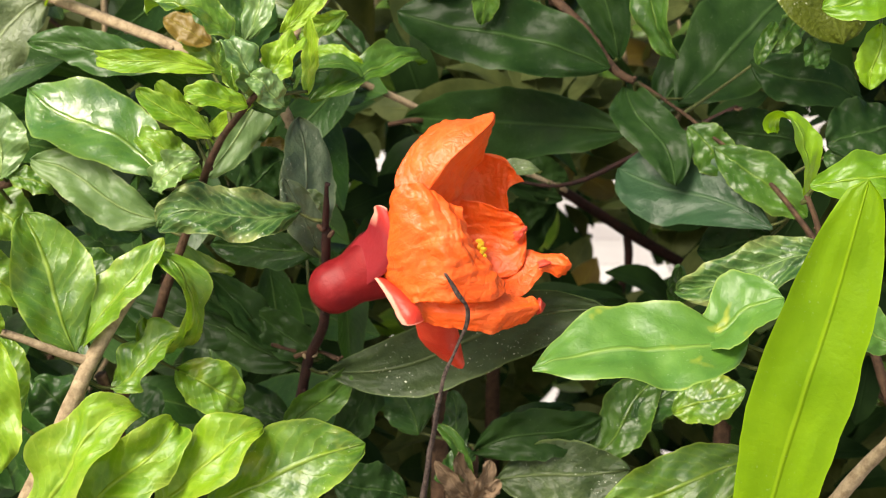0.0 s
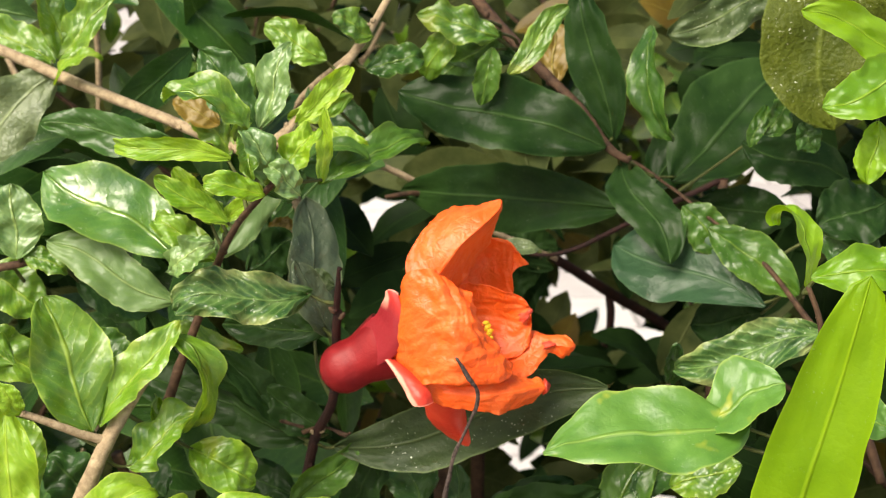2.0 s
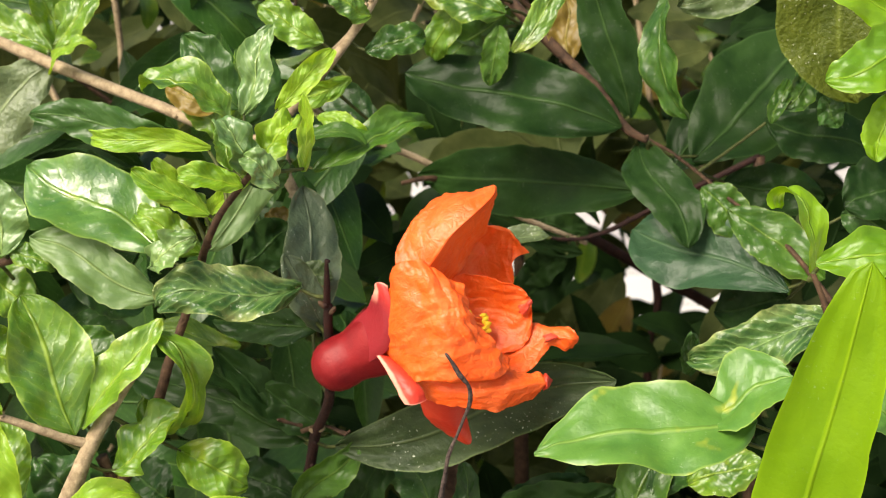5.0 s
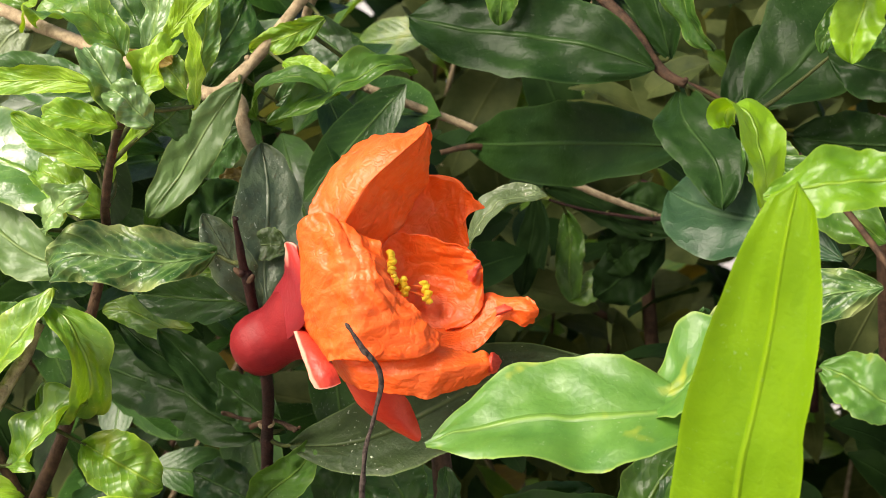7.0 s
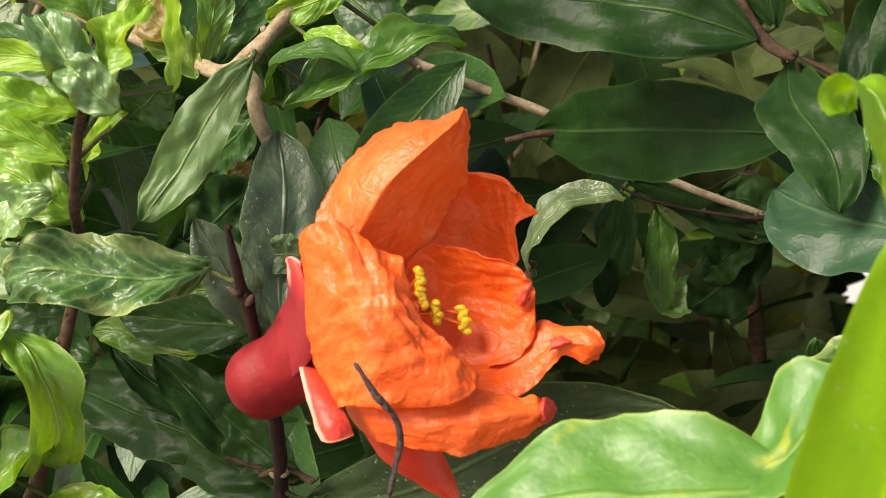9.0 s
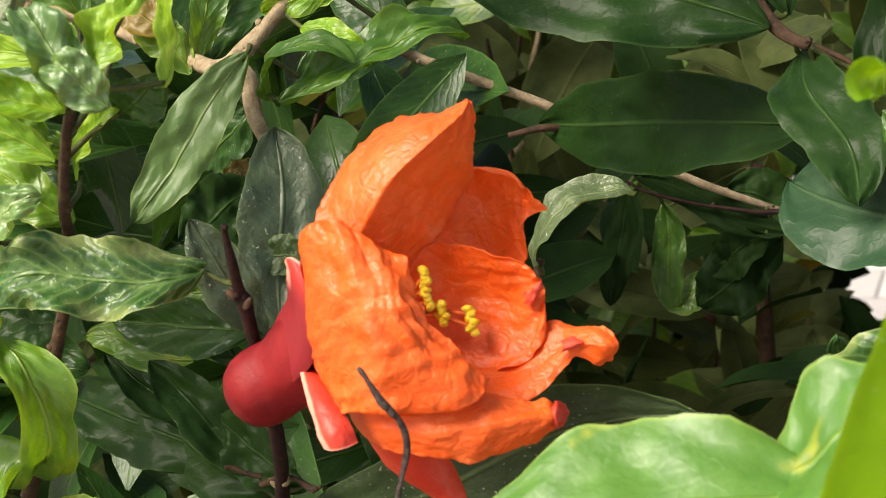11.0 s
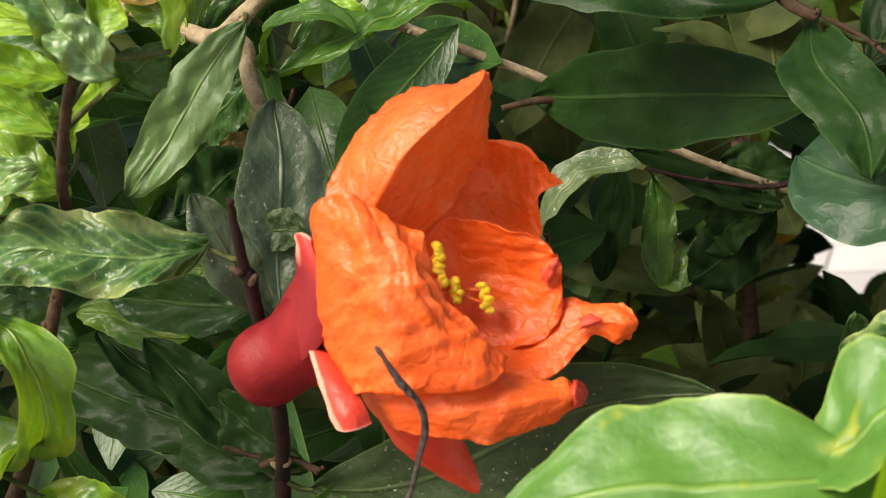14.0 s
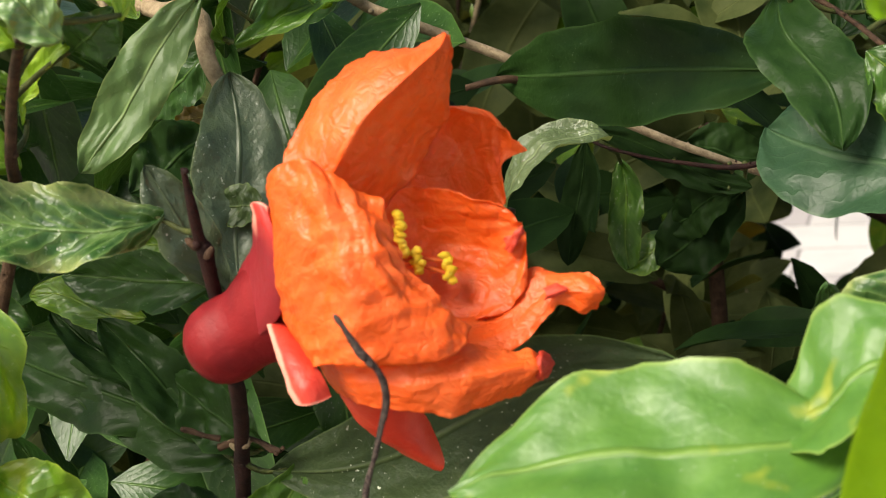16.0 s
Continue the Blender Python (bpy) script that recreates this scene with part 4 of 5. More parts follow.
flower = thing("pomegranate_flower", "open orange pomegranate flower with crumpled petals and a crimson calyx", "flower", "", (-20, -20, -15))


def spline(a, b, c, d, s):
    return 0.5 * (2 * b + (c - a) * s + (2 * a - 5 * b + 4 * c - d) * s * s + (3 * b - a - 3 * c + d) * s ** 3)


def sheet(rows, seed, crumple=0.5, steps=20, cols=96, thick=0.16, frill=0.5, crease=0.0):
    """A crumpled blade through rows of (left edge, middle, right edge), closed and given a thickness."""
    pts = [[at(p) for p in row] for row in rows]
    grid = []
    for i in range(len(pts) - 1):
        for k in range(steps + (i == len(pts) - 2)):
            s = k / steps
            l, c, r = [spline(pts[max(i - 1, 0)][j], pts[i][j], pts[i + 1][j], pts[min(i + 2, len(pts) - 1)][j], s) for j in range(3)]
            row = []
            for j in range(cols + 1):
                u = j / cols
                soft = l * (2 * (u - 0.5) * (u - 1)) + c * (4 * u * (1 - u)) + r * (2 * u * (u - 0.5))
                hard = l.lerp(c, 2 * u) if u < 0.5 else c.lerp(r, 2 * u - 1)
                row.append(soft.lerp(hard, crease))
            grid.append(row)
    n = len(grid)
    rng = random.Random(seed * 13 + 5)
    broad = 1000 * sum((r[0] - r[cols // 2]).length + (r[cols // 2] - r[cols]).length for r in grid) / n
    long = 1000 * sum((a[cols // 2] - b[cols // 2]).length for a, b in zip(grid, grid[1:]))
    folds = []
    for size, tall in ((10.0, 0.60), (7.2, 0.58), (4.9, 0.46), (3.3, 0.28), (2.2, 0.17), (1.4, 0.09), (0.8, 0.035)):
        turn = rng.gauss(0.15, 0.95)
        folds.append((size, tall, math.cos(turn), math.sin(turn), rng.random()))
    front, back_side = [], []
    bm = bmesh.new()
    uv = bm.loops.layers.uv.new("blade")
    for i in range(n):
        fr, bk = [], []
        for j in range(cols + 1):
            du = grid[i][min(j + 1, cols)] - grid[i][max(j - 1, 0)]
            dv = grid[min(i + 1, n - 1)][j] - grid[max(i - 1, 0)][j]
            nrm = du.cross(dv)
            nrm = nrm.normalized() if nrm.length > 1e-12 else Vector((0, -1, 0))
            p = grid[i][j]
            q = p * 1000 + Vector((seed * 17.3, 0, 0))
            u, v = j / cols, i / (n - 1)
            # papery facets: folds of many sizes cross one another, most of them running along the petal
            wu, wv = noise.noise(q * 0.13), noise.noise(q * 0.13 + Vector((0, 5, 3)))
            flat = (u * broad + wu * 1.3, v * long + wv * 1.3)
            cr = 0.9 * noise.noise(Vector((u * 2.4 + seed, v * 1.6, seed)))
            for k, (size, tall, ca, sa, ph) in enumerate(folds):
                s = (flat[0] * ca + flat[1] * sa) / size + ph + 0.13 * noise.noise(q * (0.9 / size) + Vector((k * 7.0, 0, 0)))
                mask = min(1, max(0, 0.5 + 2.2 * noise.noise(q * (0.55 / size) + Vector((0, k * 5.0, 2)))))
                cr += tall * mask * (1 - 4 * abs(s - math.floor(s) - 0.5))
            margin = max(abs(2 * u - 1) ** 6, max(0, (v - 0.85) / 0.15) ** 2)
            fade = min(1, v * 3)
            d = (crumple * cr * fade + frill * margin * (noise.noise(q * 0.45) + 0.5 * noise.noise(q * 1.3))) * MM
            p = p + nrm * d
            fr.append(bm.verts.new(p + nrm * thick * MM / 2)), bk.append(bm.verts.new(p - nrm * thick * MM / 2))
        front.append(fr), back_side.append(bk)
    for i in range(n - 1):
        for j in range(cols):
            bm.faces.new((front[i][j], front[i][j + 1], front[i + 1][j + 1], front[i + 1][j]))
            bm.faces.new((back_side[i][j], back_side[i + 1][j], back_side[i + 1][j + 1], back_side[i][j + 1]))
        for j, flip in ((0, False), (cols, True)):
            q = (front[i][j], front[i + 1][j], back_side[i + 1][j], back_side[i][j])
            bm.faces.new(q[::-1] if flip else q)
    for i, flip in ((0, True), (n - 1, False)):
        for j in range(cols):
            q = (front[i][j], front[i][j + 1], back_side[i][j + 1], back_side[i][j])
            bm.faces.new(q[::-1] if flip else q)
    where = {v: (j / cols, i / (n - 1)) for side in (front, back_side) for i, r in enumerate(side) for j, v in enumerate(r)}
    for f in bm.faces:
        for loop in f.loops:
            loop[uv].uv = where[loop.vert]
    bmesh.ops.recalc_face_normals(bm, faces=bm.faces)
    return bm


FRONT = [
    ((-10.1, -22.3, -6.3), (-8.9, -24.5, -11), (-6.5, -25.9, -14.5)),
    ((-6.2, -30.6, 0.6), (-4.4, -33.5, -6.8), (-1.8, -33.5, -15.4)),
    ((-4.2, -34.2, 6.9), (3.4, -38.9, -3.3), (3.1, -38.2, -14.5)),
    ((1, -35.3, 7.8), (7.9, -38.9, -3.1), (10.7, -37.8, -14.8)),
    ((5.1, -34.6, 4.8), (10.3, -37.4, -4.4), (15.6, -35.3, -14)),
    ((7.7, -33.5, 2.5), (11.8, -35.3, -5.7), (17, -33.1, -11.8)),
]
TOP = [
    ((-4.3, -30.6, 4.4), (-0.4, -30.6, 2.3), (3.3, -25.9, 0)),
    ((-4.1, -27.4, 9), (2.6, -31, 6.6), (7.2, -19.8, 2.2)),
    ((-0.7, -25.2, 14.2), (5.9, -31, 11.3), (9.9, -18, 7.2)),
    ((3.9, -22.3, 17.8), (10.8, -29.5, 15.6), (12.6, -18.7, 11.1)),
    ((10.5, -21.6, 18.6), (14.2, -26.6, 18.6), (14.3, -21.6, 16.2)),
    ((14.1, -23.8, 20.1), (14.6, -24.1, 20.1), (14.9, -23.8, 19.6)),
]
BACK = [
    ((0.2, -25.2, -1.3), (4.3, -21.6, -4.2), (8.8, -18, -5.7)),
    ((1.8, -19.8, 4.4), (8.6, -15.1, 0.7), (13.7, -14.4, -3.1)),
    ((7.2, -18, 8), (12.8, -13.7, 5.1), (17.6, -15.1, -1.1)),
    ((11.9, -18, 10.9), (16.4, -15.8, 9.5), (17.9, -15.1, 3.7)),
    ((16.5, -16.2, 9.7), (19, -15.8, 7.4), (20.9, -15.5, 5.1)),
]
INNER = [
    ((4.3, -25.9, -4), (5.4, -23.6, -10.2), (9.6, -24.8, -14)),
    ((6, -21.9, 1.4), (8.7, -19.6, -5.6), (11.6, -23.2, -13.4)),
    ((10.9, -21.4, 2.1), (14.3, -19.4, -5.8), (15.4, -23.6, -13.3)),
    ((16.4, -21.8, 0.9), (18.8, -20.6, -6), (19.3, -23.3, -11.9)),
    ((19.9, -21.6, -1.1), (21.3, -20.9, -4.2), (20.9, -21.6, -9.7)),
]
SIDE = [
    ((6.6, -27, -11.8), (6.4, -27, -13.8), (6.8, -28.8, -15.4)),
    ((12.6, -24.5, -12.6), (12.9, -25.9, -14.2), (12.8, -28.8, -16.2)),
    ((17.4, -21.6, -12.3), (17.9, -24.5, -14), (17.9, -28.1, -16.5)),
    ((21, -19.8, -8.4), (22.7, -22.3, -10.6), (21.4, -25.9, -15.4)),
    ((24.1, -20.2, -8.6), (24.9, -23, -10.2), (24.7, -23, -12)),
    ((27.5, -20.9, -8.8), (28.6, -23.8, -10.2), (27.5, -22.3, -12.9)),
    ((29.5, -21.6, -9.1), (30, -22.3, -10.8), (29, -21.6, -12.8)),
]
BOTTOM = [
    ((-3.1, -29.5, -14.3), (-1.3, -31, -17.7), (-0.4, -29.5, -20.1)),
    ((0.8, -33.1, -14.5), (3.9, -35.4, -17.3), (4.6, -34.2, -20.2)),
    ((7.2, -34.6, -14.3), (10.6, -36.4, -17.5), (10.8, -35.3, -20.8)),
    ((14.6, -32.4, -13.7), (16.6, -34.6, -17.1), (14.3, -34.2, -21.6)),
    ((19.6, -29.5, -15.3), (21.2, -32.2, -16.9), (19, -31.7, -21.1)),
    ((22.8, -28.1, -15.9), (23.8, -29.4, -17.3), (22, -28.8, -20.3)),
    ((23.7, -25.9, -16.8), (24.1, -26.6, -18.3), (23.4, -26.6, -19.7)),
]
SEPAL_FRONT = [
    ((-10.3, -25.9, -11.8), (-9.3, -26.3, -11.6), (-8.6, -25.9, -11.6)),
    ((-8.3, -28.8, -12.2), (-7, -29.5, -12.2), (-5.8, -28.8, -12.6)),
    ((-5.9, -33.1, -14.4), (-4, -34.6, -14.2), (-2.3, -33.5, -14.4)),
    ((-3.9, -36, -17.3), (-1.8, -37.4, -16.9), (0.2, -36, -16.6)),
    ((-2.7, -37.1, -19.2), (-0.8, -37.8, -19.2), (1.1, -36.4, -18.7)),
]
SEPAL_UPPER = [
    ((-15.8, -20.9, -10.2), (-11.7, -26.3, -11), (-10, -27.4, -13.4)),
    ((-13.1, -23.6, -6.3), (-8.9, -28.8, -8.7), (-7.9, -28.8, -11.9)),
    ((-10.4, -25.9, -3.5), (-7.2, -30.6, -5.4), (-5.9, -30.2, -9.8)),
    ((-9.1, -28.1, -0.8), (-6.8, -31.2, -2.2), (-5.2, -31.3, -6)),
    ((-8.4, -29.6, 1.1), (-6.6, -31.7, 0.6), (-5.2, -32, -1.7)),
    ((-8.4, -30.2, 2.4), (-7.3, -31, 2.9), (-5.9, -31.7, 2.3)),
]
SEPAL_LOW = [
    ((-0.4, -28.8, -19.3), (3.7, -31, -19.4), (7.1, -27, -21.3)),
    ((0.5, -24.5, -25), (4.6, -26.6, -25.1), (7.6, -23, -24.8)),
    ((3.8, -21.6, -29.1), (6.5, -23.4, -28.7), (8.1, -20.9, -28.3)),
    ((7.9, -20.2, -31.9), (8.4, -20.2, -32.1), (8.9, -20.2, -31.8)),
]
TIP_BACK = [
    ((18.6, -20.9, -4.5), (19, -21.6, -4.8), (18.6, -20.9, -5.5)),
    ((20.1, -22, -3.2), (20.5, -23, -4.1), (19.9, -22.3, -5.6)),
    ((21.3, -22, -3), (21.4, -22.7, -3.6), (20.7, -22, -4.7)),
]
TIP_LOW = [
    ((23.3, -29.5, -16.2), (23.6, -30.6, -16.9), (23, -29.5, -18.1)),
    ((23.6, -28.8, -15.7), (24.2, -30.6, -17.1), (23.4, -29.2, -19.3)),
    ((24.2, -26.6, -16.8), (24.6, -28.1, -17.9), (23.7, -27.4, -19.5)),
]
TIP_SIDE = [
    ((23.2, -23, -9.7), (23.8, -24.1, -10.3), (23.4, -23.8, -11.1)),
    ((24.9, -23, -9.5), (25.3, -24.1, -9.9), (25, -23.8, -10.6)),
    ((26.1, -23.4, -9.7), (26.2, -23.8, -10), (26, -23.8, -10.3)),
]

# calyx: a swollen pear that flares to its rim, along the flower's axis
foot, mouth = at((-21.0, -21.2, -17.7)), at((-8.0, -21.6, -10.7))
axis = (mouth - foot).normalized()
bm = bmesh.new()
ua = axis.cross(Vector((0, 0, 1))).normalized()
ub = ua.cross(axis)
profile = ((-0.05, 0.3), (-0.02, 1.9), (0.03, 3.3), (0.10, 4.4), (0.19, 5.1), (0.30, 5.4), (0.41, 5.35), (0.51, 5.2), (0.60, 5.3), (0.69, 5.75), (0.78, 6.1), (0.87, 6.5), (0.95, 6.75), (1.01, 6.85), (1.0, 6.5), (0.96, 4.0), (0.94, 0.1))
rings = []
for s, r in profile:
    ring = []
    for k in range(40):
        a = 2 * math.pi * k / 40
        lobes = 1 + 0.025 * math.cos(6 * a + 0.4) * min(1, max(0, s * 1.6)) + 0.02 * noise.noise(Vector((math.cos(a) * 2, math.sin(a) * 2, s * 4)))
        way = ua * math.cos(a) + ub * math.sin(a)
        # the rim flares most on its upper side, where a sepal stands up
        flare = 0.5 * max(0.0, way.z) * min(1, max(0, (s - 0.5) / 0.5)) ** 1.5 * (r > 5)
        ring.append(bm.verts.new(foot.lerp(mouth, s) + way * (r * lobes + flare) * MM))
    rings.append(ring)
for r0, r1 in zip(rings, rings[1:]):
    for k in range(40):
        bm.faces.new((r0[k], r0[(k + 1) % 40], r1[(k + 1) % 40], r1[k]))
bm.faces.new(rings[0][::-1])
bmesh.ops.recalc_face_normals(bm, faces=bm.faces)
part("calyx", bm, CALYX, flower, "swollen crimson calyx")

part("petal", sheet(FRONT, 1, 0.72), PETAL, flower)
part("petal", sheet(TOP, 2, 0.36, crease=0.75), PETAL, flower)
part("petal", sheet(BACK, 3, 0.5), PETAL, flower)
part("petal", sheet(INNER, 4, 0.55), PETAL, flower)
part("petal", sheet(SIDE, 5, 0.32, crease=0.5), PETAL, flower, "petal with a rolled tip")
part("petal", sheet(BOTTOM, 6, 0.4, crease=0.45), PETAL, flower)
part("sepal", sheet(SEPAL_FRONT, 7, 0.1, thick=0.6, frill=0.1), SEPAL, flower)
part("sepal", sheet(SEPAL_UPPER, 8, 0.08, thick=0.5, frill=0.1), UPPER_SEPAL, flower)
part("sepal", sheet(SEPAL_LOW, 9, 0.15, thick=1.0, frill=0.1), LOW_SEPAL, flower)

part("petal_tip", sheet(TIP_BACK, 10, 0.75, thick=0.12), CRIMSON, flower, "crimson nicked petal tip")
part("petal_tip", sheet(TIP_LOW, 11, 0.65, thick=0.12), CRIMSON, flower, "crimson rolled petal tip")
part("petal_tip", sheet(TIP_SIDE, 12, 0.15, thick=0.12), CRIMSON, flower, "crimson fold of the petal")

# stamens with curled yellow anthers
STAMENS = ((7.5, -25.2, -0.8), (7.5, -25.2, -2.4), (7.6, -25.2, -4.1), (8.9, -24.2, -5.3), (9.2, -24.2, -6.4), (12.0, -23, -6.3), (12.6, -23.5, -7.8))
for i, p in enumerate(STAMENS):
    bm = bmesh.new()
    end, root = at(p), at((1.0, -26.0, -6.5))
    tube_into(bm, [root, root.lerp(end, 0.5) + Vector((0, 0.0006, -0.0006 + 0.0003 * i)), end], [0.0003, 0.00028, 0.00022], 6)
    stamen = part("stamen", bm, FILAMENT, flower)
    bm = bmesh.new()
    rng = random.Random(i)
    for k in range(4):
        c = end + Vector((rng.uniform(-0.35, 0.35), -0.0003 * 1000 * 0.3, (k - 1.5) * 0.45)) * MM
        m = Matrix.Translation(c) @ Euler((rng.uniform(-1, 1), rng.uniform(-1, 1), rng.uniform(-1, 1))).to_matrix().to_4x4() @ Matrix.Diagonal((0.7 * MM, 0.55 * MM, 0.5 * MM, 1))
        bmesh.ops.create_icosphere(bm, subdivisions=2, radius=1, matrix=m)
    for v in bm.verts:
        v.co += Vector((noise.noise(v.co * 2600), noise.noise(v.co * 2600 + Vector((5, 0, 0))), 0)) * 0.00030
    part("anther", bm, POLLEN, stamen, "curled yellow anther")

# ---- behind: the rest of the shrub ----
trunk = thing("shrub_trunk", "brown woody shrub stems rising behind the leaves", "trunk", "", (20, 700, -1000))
pole = [Vector((0.02, 0.70, 0.0)), Vector((0.0, 0.68, 0.25)), Vector((0.03, 0.66, 0.45)), Vector((0.0, 0.68, 0.65))]
bm = bmesh.new()
tube_into(bm, pole, [0.028, 0.024, 0.018, 0.012], 12, 0.15)
part("main_stem", bm, BROWN, trunk)
for i, s in enumerate(STARTS):
    linked = any((nearest(o, s) - s).length < 0.013 for o in bpy.data.objects if o.name in STEMS and (o.matrix_basis.translation - s).length > 1e-6)
    if linked:
        continue
    bm = bmesh.new()
    root = pole[1].lerp(pole[2], 0.3 + 0.08 * (i % 5))
    if s.z > 1.03:
        # limbs that overhang rise at the side of the shrub, outside the camera's view
        x = math.copysign(0.26, s.x)
        way = [root, Vector((x, 0.45, 0.75)), Vector((x, 0.3, 1.15)), s]
    else:
        way = [root, Vector((s.x, 0.35, 0.70)), Vector((s.x, max(s.y + 0.04, 0.05), 0.80)), s]
    tube_into(bm, way, [0.009, 0.006, 0.0032, 0.0016], 8, 0.2)
    part("limb", bm, BROWN, trunk)
bm = bmesh.new()
tube_into(bm, [at((-4, -10, -90)), at((-20, 120, -290)), pole[1]], [0.0008, 0.002, 0.006], 8, 0.2)
part("limb", bm, BROWN, trunk)

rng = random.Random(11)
# gaps cleared along the camera's sight lines to fit its view, where the bright paving shows:
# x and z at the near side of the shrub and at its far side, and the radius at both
SIGHT_GAPS = (((84, 10), (335, -189), 4.0, 16.5),
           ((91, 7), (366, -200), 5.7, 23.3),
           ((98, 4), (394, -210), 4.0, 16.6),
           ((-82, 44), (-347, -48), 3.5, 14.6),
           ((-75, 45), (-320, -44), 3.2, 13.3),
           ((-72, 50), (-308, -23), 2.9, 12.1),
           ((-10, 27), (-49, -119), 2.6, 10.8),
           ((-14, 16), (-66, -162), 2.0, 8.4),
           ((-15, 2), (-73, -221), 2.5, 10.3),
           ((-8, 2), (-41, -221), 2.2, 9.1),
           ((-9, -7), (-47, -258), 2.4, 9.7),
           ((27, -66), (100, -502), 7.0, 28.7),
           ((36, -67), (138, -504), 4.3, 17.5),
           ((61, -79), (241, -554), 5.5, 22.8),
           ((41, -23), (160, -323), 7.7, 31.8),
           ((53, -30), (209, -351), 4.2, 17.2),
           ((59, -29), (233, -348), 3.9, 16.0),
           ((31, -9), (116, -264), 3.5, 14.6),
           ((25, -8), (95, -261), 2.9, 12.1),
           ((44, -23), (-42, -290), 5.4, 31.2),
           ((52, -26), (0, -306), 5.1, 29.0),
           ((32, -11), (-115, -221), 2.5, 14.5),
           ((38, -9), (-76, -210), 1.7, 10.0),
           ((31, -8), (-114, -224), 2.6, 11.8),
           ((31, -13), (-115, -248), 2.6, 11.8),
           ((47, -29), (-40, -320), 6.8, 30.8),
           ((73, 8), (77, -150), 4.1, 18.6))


def in_sight_gap(p, spare=0.0):
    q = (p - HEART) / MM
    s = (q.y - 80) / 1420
    for near, far, r0, r1 in SIGHT_GAPS:
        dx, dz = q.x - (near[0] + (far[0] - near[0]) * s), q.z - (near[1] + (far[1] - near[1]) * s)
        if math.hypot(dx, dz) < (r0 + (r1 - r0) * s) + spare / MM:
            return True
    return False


def small_leaves(name, label, count, box, size, material):
    verts, faces, coords = [], [], []
    made = 0
    while made < count:
        c = at([rng.uniform(*b) for b in box])
        length = rng.uniform(*size) * MM
        x = Vector((rng.gauss(0, 1), rng.gauss(0, 0.6), rng.gauss(-0.3, 0.6))).normalized()
        # the shrub bulges unevenly and has no corners
        r = [abs(2 * (v - b[0]) / (b[1] - b[0]) - 1) for v, b in zip((c - HEART) / MM, box)]
        if r[0] ** 2 + r[1] ** 2 * 0.6 + r[2] ** 2 * 0.4 > 1 + 0.5 * noise.noise(c * 5) or in_sight_gap(c, length * 0.14):
            continue
        z = Vector((rng.gauss(0, 0.7), rng.gauss(-0.8, 0.5), rng.gauss(0.7, 0.5)))
        z = (z - x * z.dot(x)).normalized()
        y = z.cross(x)
        w, arch, start = length * rng.uniform(0.16, 0.24), length * rng.uniform(0.02, 0.14), len(verts)
        for i in range(9):
            v = i / 8
            prof = math.sin(math.pi * v) ** 0.65 * w + 0.0003
            mid = c + x * (v - 0.5) * length + z * (arch * math.sin(math.pi * v))
            for u in (-1, -0.5, 0, 0.5, 1):
                verts.append(mid + y * u * prof + z * (abs(u) * prof * 0.25 + 0.0006 * math.sin(9 * v + made) * abs(u)))
                coords.append(((u + 1) / 2, v))
        for i in range(8):
            for j in range(4):
                k = start + i * 5 + j
                faces.append((k, k + 1, k + 6, k + 5))
        made += 1
    data = bpy.data.meshes.new(name)
    data.from_pydata([tuple(v) for v in verts], [], faces)
    layer = data.uv_layers.new(name="blade")
    for loop in data.loops:
        layer.data[loop.index].uv = coords[loop.vertex_index]
    for f in data.polygons:
        f.use_smooth = True
    data.materials.append(material)
    return tagged(new(name, data), label, "foliage", "", "stuff")


small_leaves("background_foliage", "dense leaves deep inside the shrub, coloured near-black for shade", 1000, ((-360, 360), (95, 235), (-320, 5)), (18, 38), DEEP)
small_leaves("background_foliage", "leaves high in the shrub, coloured dark for shade", 140, ((70, 260), (95, 180), (-20, 100)), (20, 40), DEEP)
small_leaves("background_foliage", "olive leaves in the middle of the shrub", 1100, ((-380, 380), (150, 310), (-320, 115)), (20, 42), FAR)
small_leaves("background_foliage", "green leaves at the far side of the shrub", 4200, ((-560, 560), (230, 680), (-520, 85)), (28, 50), FAR)
# added leaf wall that closes bright gaps; shade is in its dark colour
small_leaves("background_foliage", "leaves of the shrub behind, coloured dark for shade", 8500, ((-1000, 1000), (500, 1500), (-1000, 90)), (50, 80), DEEP)
# the fresh leaf colour stands in for light on these leaves
small_leaves("background_foliage", "yellow-green leaves at the far side of the shrub, coloured as if lit", 420, ((-300, 300), (240, 560), (-300, 50)), (14, 34), FRESH)
small_leaves("background_foliage", "dry brown leaves caught in the shrub", 50, ((-260, 260), (240, 480), (-240, 60)), (20, 36), YELLOW)
small_leaves("background_foliage", "mid-green leaves just behind the forked branch", 100, ((-150, -18), (62, 120), (-95, 60)), (26, 44), MATURE)

# bare twigs deep in the shrub
for i in range(130):
    a = at((rng.uniform(-250, 250), rng.uniform(150, 420), rng.uniform(-260, 40)))
    b = a + Vector((rng.gauss(0, 60), rng.gauss(0, 30), rng.uniform(60, 190))) * MM
    if any(in_sight_gap(a.lerp(b, k / 10), 0.008) for k in range(11)):
        continue
    bm = bmesh.new()
    tube_into(bm, [a, a.lerp(b, 0.5) + Vector((rng.gauss(0, 8), 0, 0)) * MM, b], [0.0011, 0.0009, 0.0006], 6, 0.2)
    part("twig", bm, (BROWN, TAN)[i % 2], trunk)

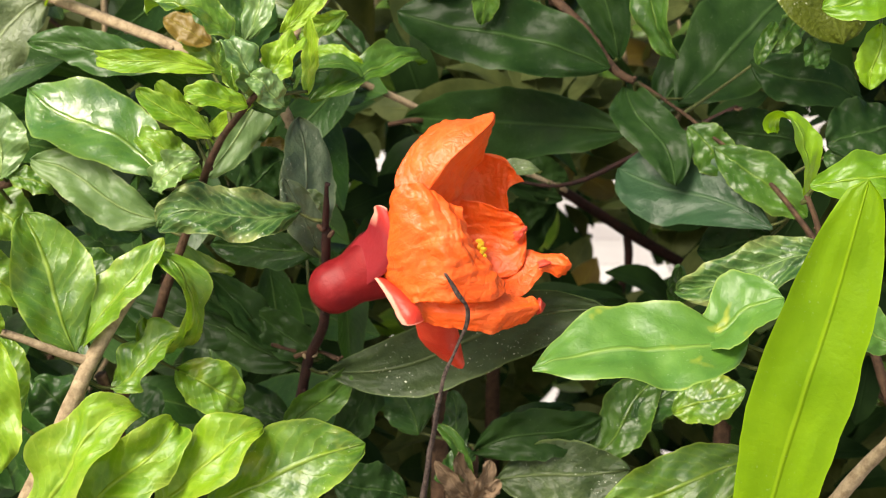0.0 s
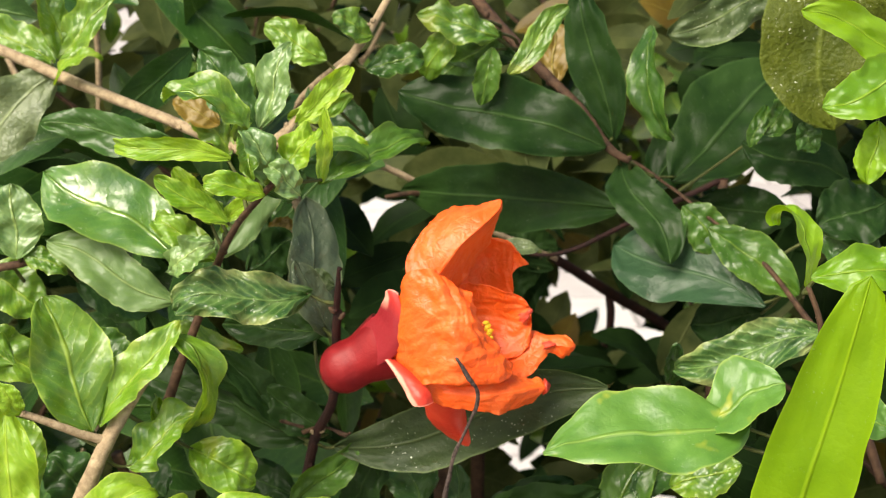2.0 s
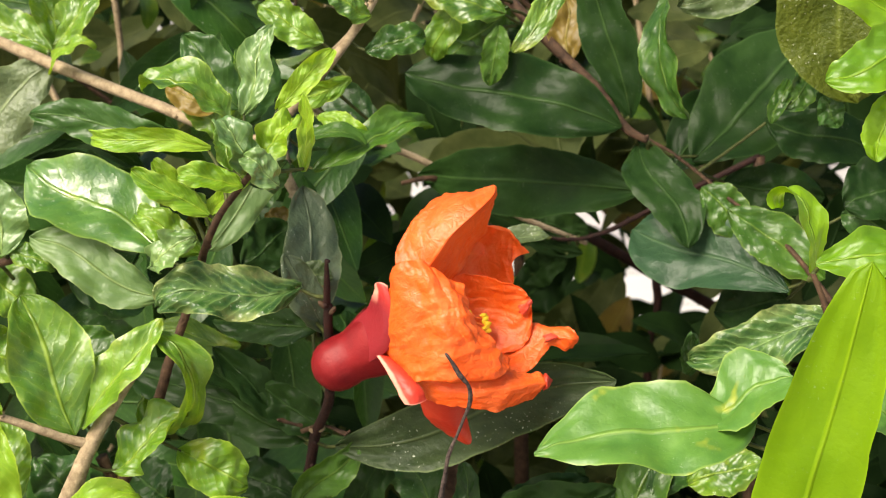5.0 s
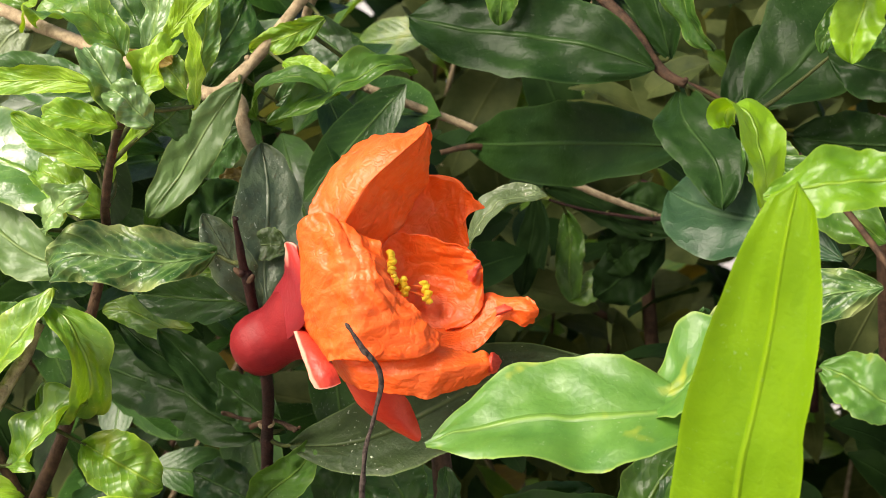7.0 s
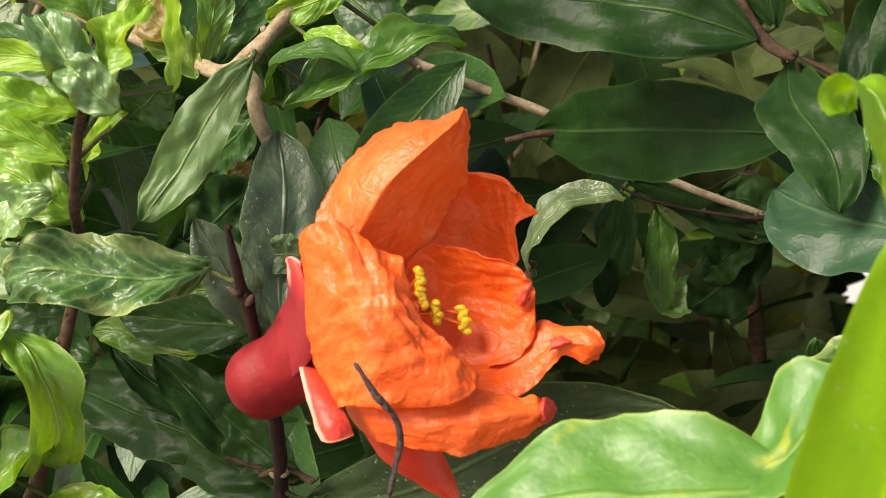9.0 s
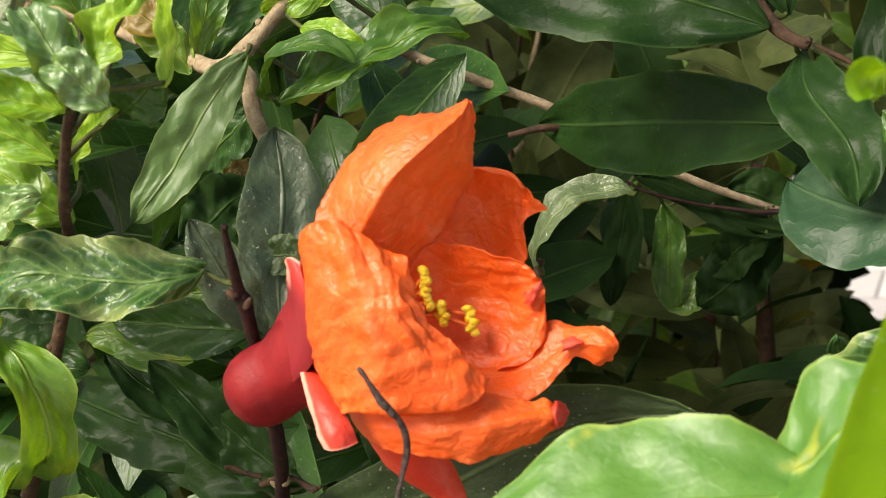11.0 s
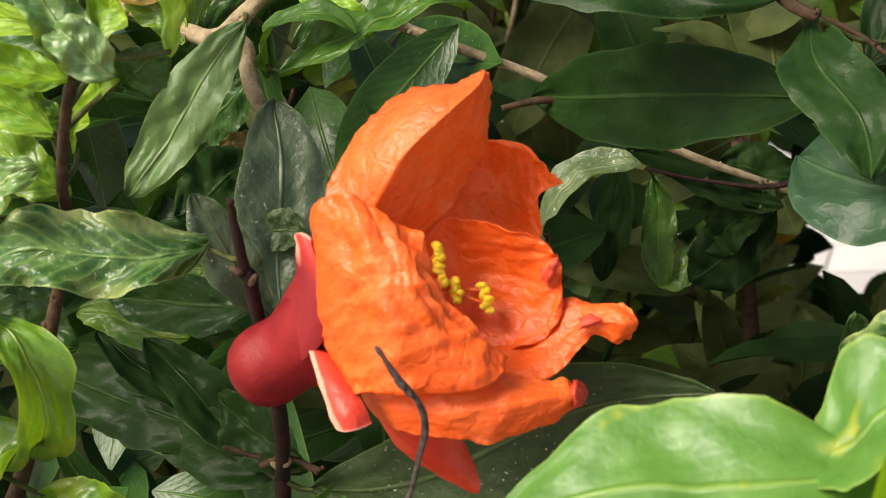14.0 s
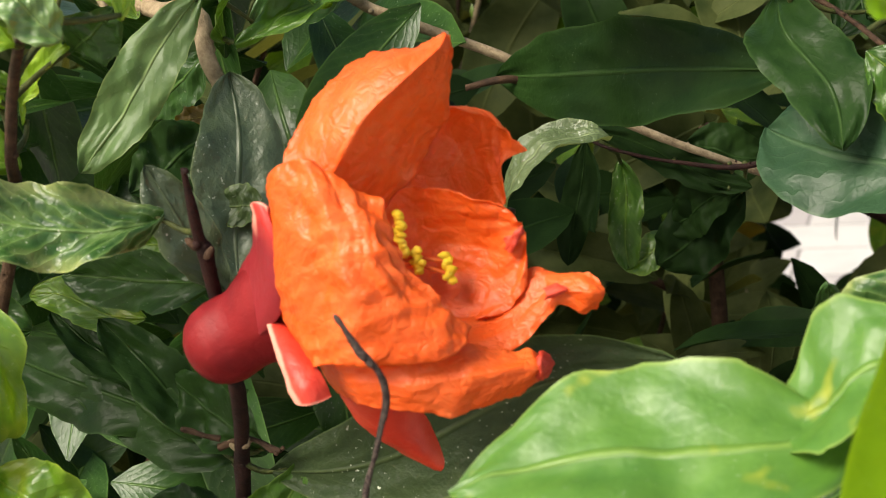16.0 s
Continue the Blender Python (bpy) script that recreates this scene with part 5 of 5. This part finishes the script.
# ground: pale paving beyond, dark soil under the shrub
m, n, l, p = nodes_of("pale_paving")
slab = n.new("ShaderNodeTexBrick")
spot = n.new("ShaderNodeTexCoord")
l.new(spot.outputs["Object"], slab.inputs["Vector"])
for key, value in (("Scale", 1.0), ("Brick Width", 0.6), ("Row Height", 0.4), ("Mortar Size", 0.006), ("Bias", -0.15)):
    slab.inputs[key].default_value = value
# slab tones and the blotches below stand in for dappled sun and shade
slab.inputs["Color1"].default_value, slab.inputs["Color2"].default_value = (0.50, 0.47, 0.44, 1), (0.30, 0.265, 0.255, 1)
slab.inputs["Mortar"].default_value = (0.16, 0.145, 0.135, 1)
f = grain(n, l, 2.2, 8, 0.65)
colour = blend(n, l, maths(n, l, "MULTIPLY", ramp(n, l, f, 0.45, 0.7), 0.5), slab.outputs["Color"], (0.26, 0.235, 0.22))
l.new(colour, p.inputs["Base Color"])
p.inputs["Roughness"].default_value = 0.85
relief(n, l, grain(n, l, 60, 6), p, 0.4, 0.003)
PAVING = m
m, n, l, p = nodes_of("garden_soil")
f = grain(n, l, 25, 8, 0.7)
l.new(blend(n, l, ramp(n, l, f, 0.35, 0.65), (0.04, 0.028, 0.02), (0.13, 0.092, 0.065)), p.inputs["Base Color"])
p.inputs["Roughness"].default_value = 0.95
relief(n, l, f, p, 1.0, 0.02)
SOIL = m


def patch_of_ground(name, label, radius, z, material, uneven, squares=40):
    bm = bmesh.new()
    rows = []
    for i in range(squares + 1):
        row = []
        for j in range(49):
            a, r = 2 * math.pi * j / 48, radius * (i / squares) ** 1.5
            wob = 1 + 0.12 * noise.noise(Vector((math.cos(a) * 2, math.sin(a) * 2, radius)))
            q = Vector((math.cos(a) * r * wob, 0.35 + math.sin(a) * r * wob, 0))
            q.z = z + uneven * noise.noise(q * 6) * (1 - (i / squares) ** 4)
            row.append(bm.verts.new(q))
        rows.append(row)
    for r0, r1 in zip(rows, rows[1:]):
        for j in range(48):
            bm.faces.new((r0[j], r0[j + 1], r1[j + 1], r1[j]))
    bmesh.ops.remove_doubles(bm, verts=bm.verts, dist=1e-5)
    data = bpy.data.meshes.new(name)
    bm.to_mesh(data)
    bm.free()
    for q in data.polygons:
        q.use_smooth = True
    data.materials.append(material)
    return tagged(new(name, data), label, "ground", "", "structure")


patch_of_ground("ground", "pale grey paving beyond the shrub", 900.0, -0.02, PAVING, 0.0)
patch_of_ground("soil", "bare brown soil under the shrub", 1.1, 0.0, SOIL, 0.02)
